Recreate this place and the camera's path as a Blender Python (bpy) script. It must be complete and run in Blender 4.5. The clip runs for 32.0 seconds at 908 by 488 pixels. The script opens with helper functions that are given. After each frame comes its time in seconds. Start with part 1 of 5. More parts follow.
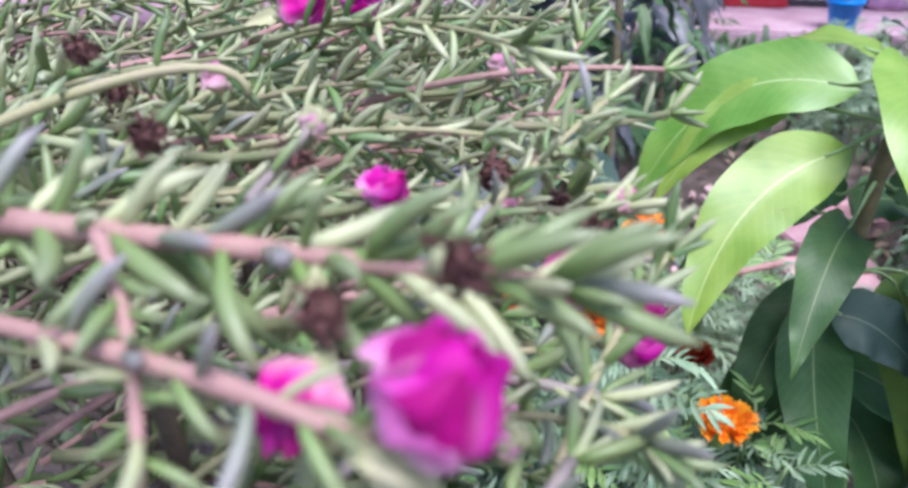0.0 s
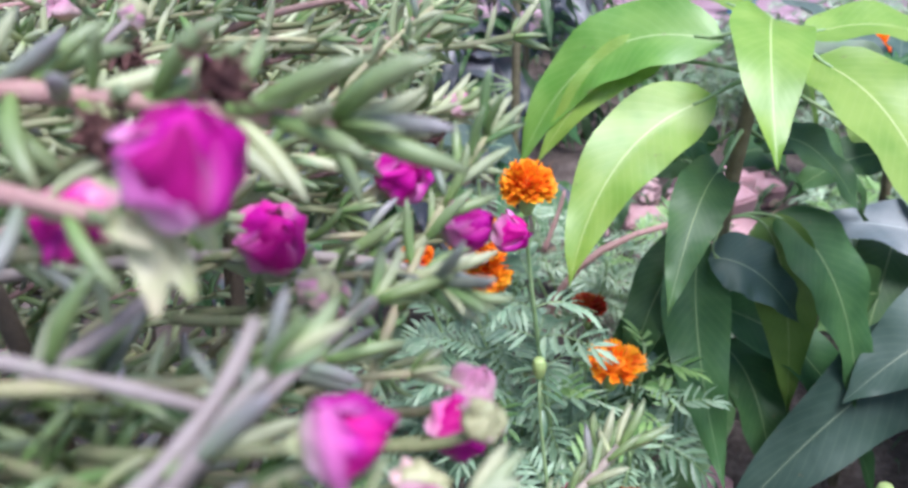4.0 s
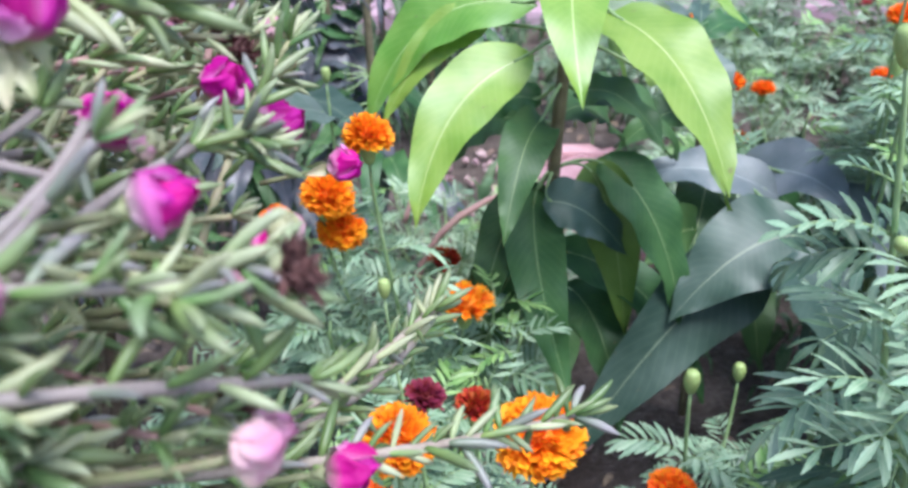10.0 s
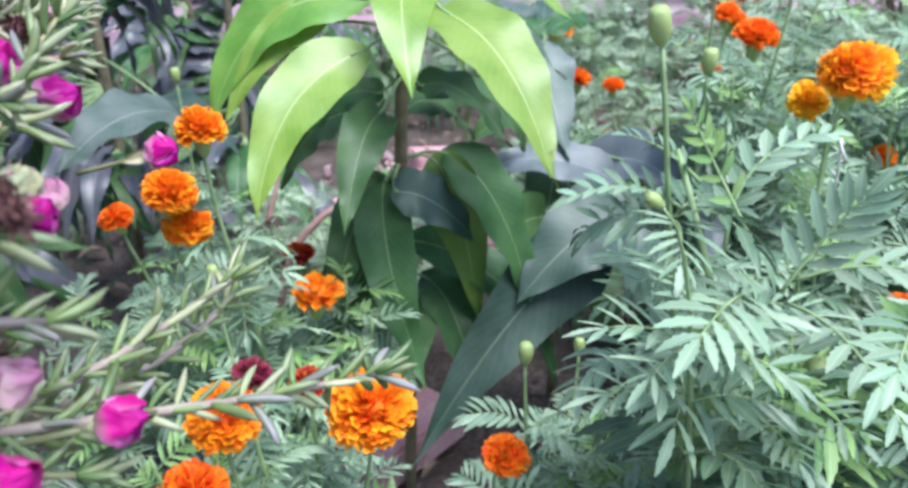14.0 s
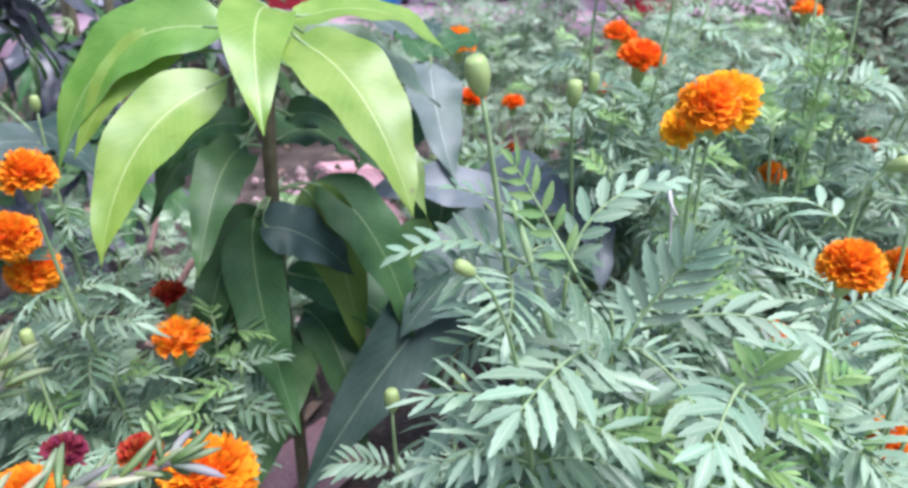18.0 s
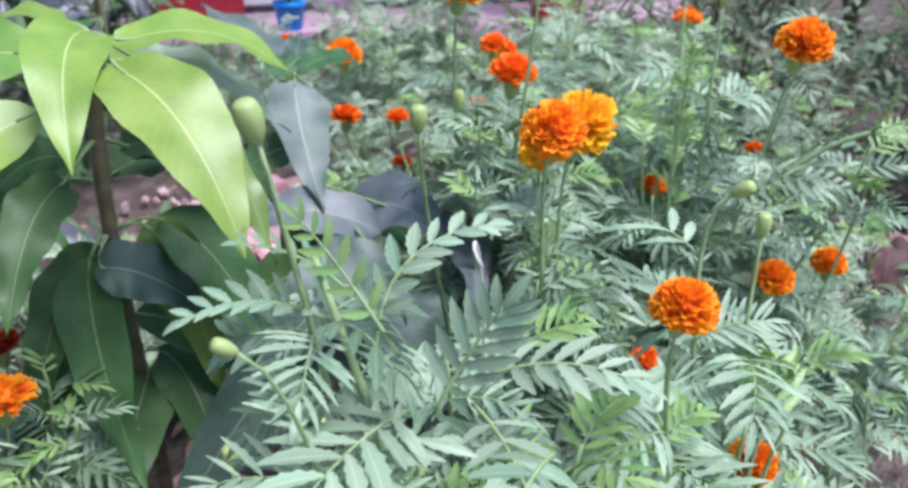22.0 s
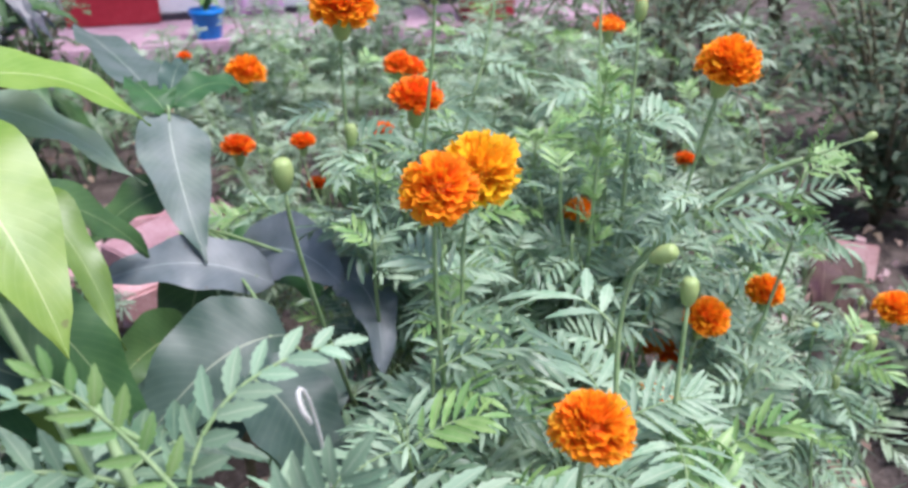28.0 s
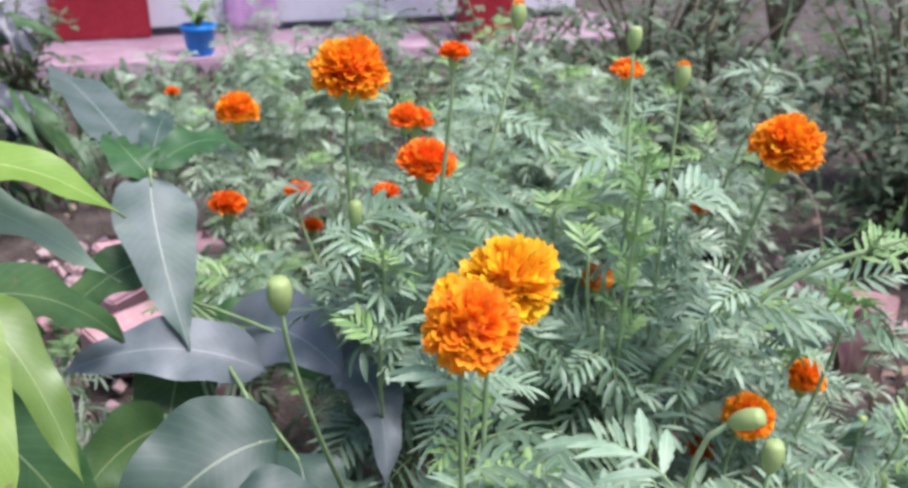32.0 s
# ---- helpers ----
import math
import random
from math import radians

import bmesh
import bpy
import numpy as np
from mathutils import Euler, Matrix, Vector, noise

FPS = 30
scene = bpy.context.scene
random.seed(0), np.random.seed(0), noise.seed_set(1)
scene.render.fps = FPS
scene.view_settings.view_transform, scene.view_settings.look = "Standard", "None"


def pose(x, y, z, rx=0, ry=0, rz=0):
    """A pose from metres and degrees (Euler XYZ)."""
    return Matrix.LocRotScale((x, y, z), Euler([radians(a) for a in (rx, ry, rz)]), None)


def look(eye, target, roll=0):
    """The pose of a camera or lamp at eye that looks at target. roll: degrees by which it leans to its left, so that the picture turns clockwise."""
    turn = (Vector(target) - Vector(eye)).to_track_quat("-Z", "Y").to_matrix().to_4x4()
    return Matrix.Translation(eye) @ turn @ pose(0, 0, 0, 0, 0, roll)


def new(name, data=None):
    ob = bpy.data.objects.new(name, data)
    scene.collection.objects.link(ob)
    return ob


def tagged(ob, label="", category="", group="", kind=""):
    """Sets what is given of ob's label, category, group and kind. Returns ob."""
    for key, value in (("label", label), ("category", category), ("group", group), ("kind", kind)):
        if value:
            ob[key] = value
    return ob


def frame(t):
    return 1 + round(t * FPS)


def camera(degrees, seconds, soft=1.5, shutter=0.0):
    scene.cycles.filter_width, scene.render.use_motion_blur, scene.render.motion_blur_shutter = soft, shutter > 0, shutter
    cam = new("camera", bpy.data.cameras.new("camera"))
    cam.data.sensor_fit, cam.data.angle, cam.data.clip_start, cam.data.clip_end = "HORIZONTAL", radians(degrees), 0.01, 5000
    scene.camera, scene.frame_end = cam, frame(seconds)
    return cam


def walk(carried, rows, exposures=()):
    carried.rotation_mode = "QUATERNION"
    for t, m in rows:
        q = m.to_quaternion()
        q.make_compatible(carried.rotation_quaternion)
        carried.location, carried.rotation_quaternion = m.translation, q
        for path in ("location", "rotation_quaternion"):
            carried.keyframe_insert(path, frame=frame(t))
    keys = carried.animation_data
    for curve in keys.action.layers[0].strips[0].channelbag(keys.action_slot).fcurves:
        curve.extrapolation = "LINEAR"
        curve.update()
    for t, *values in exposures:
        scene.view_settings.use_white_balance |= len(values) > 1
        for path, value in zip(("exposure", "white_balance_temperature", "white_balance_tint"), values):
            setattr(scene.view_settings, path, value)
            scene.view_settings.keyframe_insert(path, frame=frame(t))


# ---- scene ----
cam = camera(59.2, 32.0, soft=3.0)
PATH = [
    (0, (0.019, 0.035, 1.029), (-0.121, 1.823, 0.144), -1.5),
    (0.5, (0.026, 0.03, 1.025), (-0.124, 1.815, 0.134), -1.6),
    (1, (0.032, 0.025, 1.019), (-0.116, 1.81, 0.131), -1.9),
    (1.5, (0.037, 0.02, 1.015), (-0.106, 1.808, 0.131), -1.9),
    (2, (0.041, 0.015, 1.014), (-0.075, 1.804, 0.129), -1.8),
    (2.5, (0.046, 0.011, 1.013), (-0.047, 1.801, 0.126), -1.5),
    (3, (0.048, 0.013, 1.008), (0.009, 1.803, 0.117), -1.5),
    (3.5, (0.053, 0.006, 1.004), (0.052, 1.797, 0.113), -1.4),
    (4, (0.056, 0.001, 0.999), (0.093, 1.79, 0.107), -1.5),
    (4.5, (0.059, -0.005, 0.996), (0.117, 1.784, 0.105), -1.5),
    (6.5, (0.064, -0.043, 0.989), (0.22, 1.741, 0.098), -1.5),
    (7, (0.064, -0.05, 0.988), (0.237, 1.732, 0.097), -1.4),
    (7.5, (0.063, -0.057, 0.988), (0.257, 1.724, 0.099), -1.4),
    (8, (0.064, -0.062, 0.986), (0.278, 1.715, 0.095), -1.6),
    (8.5, (0.066, -0.068, 0.984), (0.295, 1.709, 0.096), -1.8),
    (9, (0.067, -0.075, 0.983), (0.325, 1.698, 0.094), -1.7),
    (9.5, (0.073, -0.085, 0.982), (0.359, 1.686, 0.098), -1.9),
    (10, (0.079, -0.093, 0.977), (0.406, 1.671, 0.092), -1.9),
    (10.5, (0.083, -0.101, 0.973), (0.444, 1.656, 0.087), -1.6),
    (11, (0.087, -0.108, 0.966), (0.496, 1.635, 0.076), -1.3),
    (11.5, (0.094, -0.121, 0.961), (0.542, 1.616, 0.077), -1.2),
    (12, (0.099, -0.127, 0.958), (0.585, 1.6, 0.075), -0.9),
    (12.5, (0.105, -0.136, 0.958), (0.611, 1.589, 0.081), -1.0),
    (13, (0.114, -0.14, 0.962), (0.644, 1.579, 0.087), -0.8),
    (13.5, (0.122, -0.142, 0.965), (0.674, 1.571, 0.092), -0.8),
    (14, (0.13, -0.144, 0.966), (0.701, 1.565, 0.097), -0.8),
    (14.5, (0.14, -0.142, 0.964), (0.727, 1.564, 0.102), -0.8),
    (16.5, (0.179, -0.131, 0.978), (0.832, 1.551, 0.114), -0.5),
    (17, (0.186, -0.129, 0.978), (0.858, 1.546, 0.116), -0.4),
    (17.5, (0.202, -0.126, 0.982), (0.895, 1.538, 0.116), -0.3),
    (18, (0.22, -0.126, 0.985), (0.934, 1.531, 0.121), -0.1),
    (18.5, (0.233, -0.124, 0.987), (0.977, 1.521, 0.125), 0.1),
    (19, (0.245, -0.121, 0.988), (1.007, 1.514, 0.126), 0.1),
    (19.5, (0.256, -0.119, 0.989), (1.041, 1.507, 0.128), 0.2),
    (20, (0.269, -0.117, 0.988), (1.072, 1.501, 0.13), 0.2),
    (20.5, (0.281, -0.115, 0.988), (1.102, 1.494, 0.129), 0.2),
    (21, (0.29, -0.114, 0.988), (1.127, 1.488, 0.13), 0.3),
    (21.5, (0.304, -0.111, 0.989), (1.161, 1.481, 0.133), 0.3),
    (22, (0.319, -0.107, 0.993), (1.194, 1.473, 0.134), 0.2),
    (22.5, (0.334, -0.106, 0.993), (1.227, 1.464, 0.134), 0.1),
    (23, (0.345, -0.102, 0.995), (1.26, 1.452, 0.131), 0.2),
    (23.5, (0.351, -0.101, 0.995), (1.278, 1.445, 0.131), 0.1),
    (24, (0.361, -0.094, 0.995), (1.3, 1.447, 0.132), 0.1),
    (24.5, (0.37, -0.085, 0.995), (1.317, 1.451, 0.132), -0.1),
    (25, (0.379, -0.078, 0.996), (1.334, 1.452, 0.131), -0.2),
    (25.5, (0.389, -0.072, 0.995), (1.348, 1.455, 0.131), -0.3),
    (27.5, (0.427, -0.031, 1.001), (1.412, 1.479, 0.134), -0.5),
    (28, (0.432, -0.019, 0.998), (1.424, 1.489, 0.135), -0.3),
    (28.5, (0.441, -0.002, 0.999), (1.437, 1.503, 0.138), -0.3),
    (29, (0.449, 0.012, 1.003), (1.45, 1.515, 0.143), -0.1),
    (29.5, (0.455, 0.023, 1.005), (1.459, 1.525, 0.147), 0.1),
    (30, (0.463, 0.041, 1.01), (1.469, 1.543, 0.155), 0.2),
    (30.5, (0.467, 0.052, 1.016), (1.478, 1.555, 0.169), 0.3),
    (31, (0.473, 0.072, 1.025), (1.488, 1.576, 0.182), 0.5),
    (31.5, (0.476, 0.091, 1.028), (1.492, 1.592, 0.183), 0.7),
    (32, (0.481, 0.106, 1.03), (1.5, 1.608, 0.19), 0.9),
]
walk(cam, [(t, look(eye, target, roll)) for t, eye, target, roll in PATH], exposures=[(0.0, 1.34, 5790.0, 20.0), (9.0, 1.39, 5740.0, 13.0), (14.0, 1.43, 5740.0, 14.0), (18.5, 1.34, 5810.0, 21.5), (21.0, 1.22, 5850.0, 21.5), (25.0, 1.22, 5940.0, 20.0), (32.0, 1.19, 6110.0, 21.0)])
cam.data.dof.use_dof = True
cam.data.dof.focus_distance = 0.60
cam.data.dof.aperture_fstop = 9.5

# ---- sky and sun: a bright overcast day ----
world = bpy.data.worlds.new("sky")
scene.world = world
world.use_nodes = True
wn, wl = world.node_tree.nodes, world.node_tree.links
sky = wn.new("ShaderNodeTexSky")
sky.sky_type, sky.sun_disc = "NISHITA", False
sky.sun_elevation, sky.sun_rotation = radians(67), radians(150)
soft = wn.new("ShaderNodeHueSaturation")
soft.inputs["Saturation"].default_value = 0.85
wl.new(sky.outputs[0], soft.inputs["Color"])
wl.new(soft.outputs[0], wn["Background"].inputs[0])
wn["Background"].inputs[1].default_value = 0.10
sun = new("sun", bpy.data.lights.new("sun", "SUN"))
sun.data.energy, sun.data.angle, sun.data.color = 2.4, radians(32), (1.0, 0.97, 0.92)
sun.matrix_world = look((0.5, -0.85, 2.3), (0, 0, 0))


# ---- materials ----
def material(name, rough=0.5, spec=0.5):
    m = bpy.data.materials.new(name)
    m.use_nodes = True
    b = m.node_tree.nodes["Principled BSDF"]
    b.inputs["Roughness"].default_value = rough
    b.inputs["Specular IOR Level"].default_value = spec
    return m, m.node_tree.nodes, m.node_tree.links, b


def ramp(nodes, stops):
    r = nodes.new("ShaderNodeValToRGB")
    while len(r.color_ramp.elements) < len(stops):
        r.color_ramp.elements.new(0.5)
    for e, (p, c) in zip(r.color_ramp.elements, stops):
        e.position, e.color = p, (*c, 1)
    return r


def noise_node(nodes, links, scale, detail=4.0, vector=None):
    n = nodes.new("ShaderNodeTexNoise")
    n.inputs["Scale"].default_value, n.inputs["Detail"].default_value = scale, detail
    links.new(vector if vector else nodes.new("ShaderNodeTexCoord").outputs["Object"], n.inputs["Vector"])
    return n


def mixed(nodes, links, kind, a, b, fac):
    x = nodes.new("ShaderNodeMix")
    x.data_type, x.blend_type = "RGBA", kind
    for socket, v in ((x.inputs["A"], a), (x.inputs["B"], b), (x.inputs["Factor"], fac)):
        if isinstance(v, (tuple, list)):
            socket.default_value = (*v, 1)
        elif isinstance(v, (int, float)):
            socket.default_value = v
        else:
            links.new(v, socket)
    return x.outputs["Result"]


def math_node(nodes, links, op, a, b=None):
    x = nodes.new("ShaderNodeMath")
    x.operation = op
    for i, v in enumerate((a, b)):
        if isinstance(v, (int, float)):
            x.inputs[i].default_value = v
        elif v is not None:
            links.new(v, x.inputs[i])
    return x.outputs[0]


def vary(nodes, links, colour, amount, by_island):
    """Small differences of lightness and hue from piece to piece."""
    if by_island:
        rnd = nodes.new("ShaderNodeNewGeometry").outputs["Random Per Island"]
    else:
        rnd = nodes.new("ShaderNodeObjectInfo").outputs["Random"]
    h = nodes.new("ShaderNodeHueSaturation")
    links.new(colour, h.inputs["Color"])
    links.new(math_node(nodes, links, "MULTIPLY_ADD", rnd, amount), h.inputs["Value"])
    h.inputs["Value"].links[0].from_node.inputs[2].default_value = 1 - amount / 2
    r2 = math_node(nodes, links, "FRACT", math_node(nodes, links, "MULTIPLY", rnd, 7.31))
    links.new(math_node(nodes, links, "MULTIPLY_ADD", r2, 0.035), h.inputs["Hue"])
    h.inputs["Hue"].links[0].from_node.inputs[2].default_value = 0.4825
    return h.outputs[0]


def bumped(nodes, links, b, height, strength, distance=0.001):
    n = nodes.new("ShaderNodeBump")
    n.inputs["Strength"].default_value, n.inputs["Distance"].default_value = strength, distance
    links.new(height, n.inputs["Height"])
    links.new(n.outputs[0], b.inputs["Normal"])


def seen_through(m, colour, share):
    """Thin leaves and petals let part of the light through."""
    nodes, links = m.node_tree.nodes, m.node_tree.links
    t = nodes.new("ShaderNodeBsdfTranslucent")
    links.new(colour, t.inputs["Color"])
    x = nodes.new("ShaderNodeMixShader")
    x.inputs[0].default_value = share
    links.new(nodes["Principled BSDF"].outputs[0], x.inputs[1])
    links.new(t.outputs[0], x.inputs[2])
    links.new(x.outputs[0], nodes["Material Output"].inputs["Surface"])


def mango_material(name, dark, light, rib, rough, spec=0.5):
    """Leathery blade with a pale midrib and side veins, laid along the blade's own length."""
    m, n, l, b = material(name, rough, spec)
    uv = n.new("ShaderNodeUVMap").outputs[0]
    sep = n.new("ShaderNodeSeparateXYZ")
    l.new(uv, sep.inputs[0])
    side = math_node(n, l, "ABSOLUTE", math_node(n, l, "SUBTRACT", sep.outputs[0], 0.5))
    along = math_node(n, l, "SUBTRACT", math_node(n, l, "MULTIPLY", sep.outputs[1], 130.0), math_node(n, l, "MULTIPLY", side, 46.0))
    wave = math_node(n, l, "SINE", along)
    vein = math_node(n, l, "POWER", math_node(n, l, "MULTIPLY_ADD", wave, 0.5), 9.0)
    vein.node.inputs[0].links[0].from_node.inputs[2].default_value = 0.5
    midrib = math_node(n, l, "LESS_THAN", side, 0.011)
    blotch = noise_node(n, l, 26.0)
    fine = noise_node(n, l, 260.0)
    base = mixed(n, l, "MIX", dark, light, ramp_out(n, l, blotch, 0.35, 0.65))
    base = mixed(n, l, "MIX", base, rib, math_node(n, l, "MULTIPLY", vein, 0.07))
    base = mixed(n, l, "MIX", base, rib, math_node(n, l, "MULTIPLY", midrib, 0.85))
    spots = ramp_out(n, l, noise_node(n, l, 75.0, 6.0), 0.70, 0.74)
    base = mixed(n, l, "MIX", base, (0.16, 0.12, 0.05), math_node(n, l, "MULTIPLY", spots, 0.55))
    base = vary(n, l, base, 0.22, False)
    l.new(base, b.inputs["Base Color"])
    h = math_node(n, l, "ADD", math_node(n, l, "MULTIPLY", vein, -0.45), math_node(n, l, "MULTIPLY", fine.outputs[0], 0.25))
    bumped(n, l, b, h, 0.2, 0.0005)
    seen_through(m, base, 0.22)
    return m


def ramp_out(nodes, links, source, lo, hi):
    r = ramp(nodes, [(lo, (0, 0, 0)), (hi, (1, 1, 1))])
    links.new(source.outputs[0], r.inputs[0])
    return r.outputs[0]


def green_material(name, a, b_, rough, through_share=0.25, by_island=True, amount=0.4, spec=0.5, relief=0.1, tip=None, grain=55.0, rib=None):
    m, n, l, b = material(name, rough, spec)
    base = mixed(n, l, "MIX", a, b_, ramp_out(n, l, noise_node(n, l, grain), 0.35, 0.65))
    if rib:
        su = n.new("ShaderNodeSeparateXYZ")
        l.new(n.new("ShaderNodeUVMap").outputs[0], su.inputs[0])
        off = math_node(n, l, "ABSOLUTE", math_node(n, l, "SUBTRACT", su.outputs[0], 0.5))
        base = mixed(n, l, "MIX", base, rib, math_node(n, l, "MULTIPLY", math_node(n, l, "LESS_THAN", off, 0.055), 0.5))
    if tip:
        sep = n.new("ShaderNodeSeparateXYZ")
        l.new(n.new("ShaderNodeUVMap").outputs[0], sep.inputs[0])
        way = math_node(n, l, "MULTIPLY", sep.outputs[1], math_node(n, l, "MULTIPLY_ADD", n.new("ShaderNodeNewGeometry").outputs["Random Per Island"], 1.0))
        base = mixed(n, l, "MIX", base, tip, way)
    base = vary(n, l, base, amount, by_island)
    l.new(base, b.inputs["Base Color"])
    if relief:
        bumped(n, l, b, noise_node(n, l, 300.0).outputs[0], relief, 0.0004)
    seen_through(m, base, through_share)
    return m


def petal_material(name, inner, outer, edge, rough=0.55, share=0.3, rim=None):
    """Petals: the colour runs from the claw to the rim, streaked along the petal."""
    m, n, l, b = material(name, rough, 0.35)
    sep = n.new("ShaderNodeSeparateXYZ")
    l.new(n.new("ShaderNodeUVMap").outputs[0], sep.inputs[0])
    streak = noise_node(n, l, 190.0)
    way = math_node(n, l, "ADD", sep.outputs[1], math_node(n, l, "MULTIPLY_ADD", streak.outputs[0], 0.5))
    way.node.inputs[1].links[0].from_node.inputs[2].default_value = -0.25
    r = ramp(n, [(0.05, inner), (0.42 if rim else 0.55, outer), (0.97, edge)])
    l.new(way, r.inputs[0])
    base = r.outputs[0]
    if rim:
        far = math_node(n, l, "ABSOLUTE", math_node(n, l, "SUBTRACT", sep.outputs[0], 0.5))
        far = math_node(n, l, "ADD", far, math_node(n, l, "MULTIPLY", math_node(n, l, "SUBTRACT", streak.outputs[0], 0.5), 0.35))
        rr = ramp(n, [(0.32, (0, 0, 0)), (0.54, (0.8, 0.8, 0.8))])
        l.new(far, rr.inputs[0])
        base = mixed(n, l, "MIX", base, rim, rr.outputs[0])
    base = vary(n, l, base, 0.3 if not rim else 0.5, not rim)
    l.new(base, b.inputs["Base Color"])
    bumped(n, l, b, streak.outputs[0], 0.3, 0.0008)
    seen_through(m, base, share)
    return m


def rough_material(name, stops, scale, rough=0.85, bump=0.6, deep=0.004, island=0.0):
    m, n, l, b = material(name, rough, 0.3)
    big, small = noise_node(n, l, scale, 8.0), noise_node(n, l, scale * 9, 6.0)
    r = ramp(n, stops)
    l.new(mixed(n, l, "MIX", big.outputs[0], small.outputs[0], 0.4), r.inputs[0])
    colour = r.outputs[0]
    if island:
        colour = vary(n, l, colour, island, island < 0.5)
    l.new(colour, b.inputs["Base Color"])
    bumped(n, l, b, small.outputs[0], bump, deep)
    return m


YOUNG = mango_material("young_mango_leaf", (0.150, 0.300, 0.032), (0.230, 0.375, 0.060), (0.46, 0.56, 0.22), 0.42, 0.62)
OLD = mango_material("old_mango_leaf", (0.040, 0.105, 0.034), (0.066, 0.148, 0.046), (0.22, 0.31, 0.13), 0.48, 0.34)
LIGHTENED = mango_material("lightened_mango_leaf", (0.22, 0.30, 0.19), (0.31, 0.38, 0.26), (0.42, 0.48, 0.36), 0.45, 0.6)
SPRING = mango_material("spring_mango_leaf", (0.13, 0.235, 0.035), (0.19, 0.30, 0.06), (0.34, 0.44, 0.16), 0.44, 0.7)
OLIVE = mango_material("olive_mango_leaf", (0.09, 0.19, 0.03), (0.13, 0.245, 0.045), (0.28, 0.38, 0.13), 0.45, 0.5)
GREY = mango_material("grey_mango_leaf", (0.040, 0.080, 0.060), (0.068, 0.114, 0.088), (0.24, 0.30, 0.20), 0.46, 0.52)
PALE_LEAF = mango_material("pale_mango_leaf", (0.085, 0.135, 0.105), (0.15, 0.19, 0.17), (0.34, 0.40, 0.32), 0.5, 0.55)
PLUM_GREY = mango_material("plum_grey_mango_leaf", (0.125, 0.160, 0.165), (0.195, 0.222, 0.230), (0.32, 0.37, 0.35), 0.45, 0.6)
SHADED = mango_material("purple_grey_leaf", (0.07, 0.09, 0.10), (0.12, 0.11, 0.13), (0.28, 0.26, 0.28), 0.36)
FEATHER = green_material("marigold_leaf", (0.165, 0.285, 0.165), (0.295, 0.40, 0.265), 0.48, 0.15, spec=0.42, grain=3.5, rib=(0.42, 0.50, 0.34), relief=0.0)
MATURE = green_material("mature_marigold_leaf", (0.075, 0.150, 0.080), (0.135, 0.215, 0.125), 0.40, 0.15, spec=0.55, grain=3.5, rib=(0.26, 0.34, 0.20), relief=0.0)
FRESH = green_material("fresh_marigold_leaf", (0.145, 0.30, 0.075), (0.24, 0.40, 0.135), 0.42, grain=4.0, rib=(0.36, 0.44, 0.22))
FAR_HAZED_GREEN = green_material("hazed_marigold_leaf", (0.225, 0.345, 0.20), (0.375, 0.465, 0.31), 0.42, grain=4.0, amount=0.55, spec=0.8)
BUSH = green_material("bush_leaf", (0.058, 0.105, 0.045), (0.165, 0.210, 0.120), 0.5, amount=0.6)
WEED = green_material("weed_leaf", (0.05, 0.10, 0.04), (0.115, 0.18, 0.085), 0.5, amount=0.6)
STALK = green_material("green_stalk", (0.19, 0.31, 0.12), (0.30, 0.42, 0.20), 0.5, 0.05)
SUCCULENT = green_material("portulaca_leaf", (0.085, 0.190, 0.036), (0.215, 0.330, 0.095), 0.38, 0.10, True, 0.8, tip=(0.19, 0.23, 0.12))
SUCCULENT_PALE = green_material("lightened_yellowish_portulaca_leaf", (0.41, 0.49, 0.21), (0.58, 0.61, 0.37), 0.42, 0.22, True, 0.5, tip=(0.38, 0.40, 0.25))
SUCCULENT_GREY = green_material("grey_portulaca_leaf", (0.13, 0.180, 0.10), (0.225, 0.265, 0.180), 0.40, 0.08, True, 0.7, tip=(0.24, 0.22, 0.22))
PINK_STEM = rough_material("pink_stem", [(0.25, (0.25, 0.13, 0.12)), (0.5, (0.42, 0.245, 0.225)), (0.75, (0.34, 0.26, 0.17))], 130.0, 0.55, 0.8, 0.001)
PALE_STEM = rough_material("pale_stem", [(0.25, (0.12, 0.16, 0.06)), (0.5, (0.21, 0.22, 0.11)), (0.75, (0.30, 0.21, 0.16))], 60.0, 0.5, 0.3, 0.0006)
STRAW = rough_material("straw_stem", [(0.25, (0.22, 0.23, 0.10)), (0.5, (0.33, 0.31, 0.17)), (0.75, (0.38, 0.28, 0.22))], 60.0, 0.5, 0.3, 0.0006)
GAP_BROWN = rough_material("dark_gap_stem", [(0.25, (0.045, 0.032, 0.024)), (0.5, (0.085, 0.064, 0.045)), (0.75, (0.14, 0.11, 0.075))], 60.0, 0.8, 0.4, 0.0008)
MAUVE = rough_material("mauve_stem", [(0.25, (0.18, 0.14, 0.13)), (0.5, (0.27, 0.225, 0.21)), (0.75, (0.23, 0.23, 0.17))], 60.0, 0.5, 0.3, 0.0006)
WOODY = rough_material("woody_runner", [(0.25, (0.20, 0.15, 0.12)), (0.5, (0.33, 0.27, 0.22)), (0.75, (0.42, 0.36, 0.31))], 70.0, 0.7, 0.6, 0.0008)
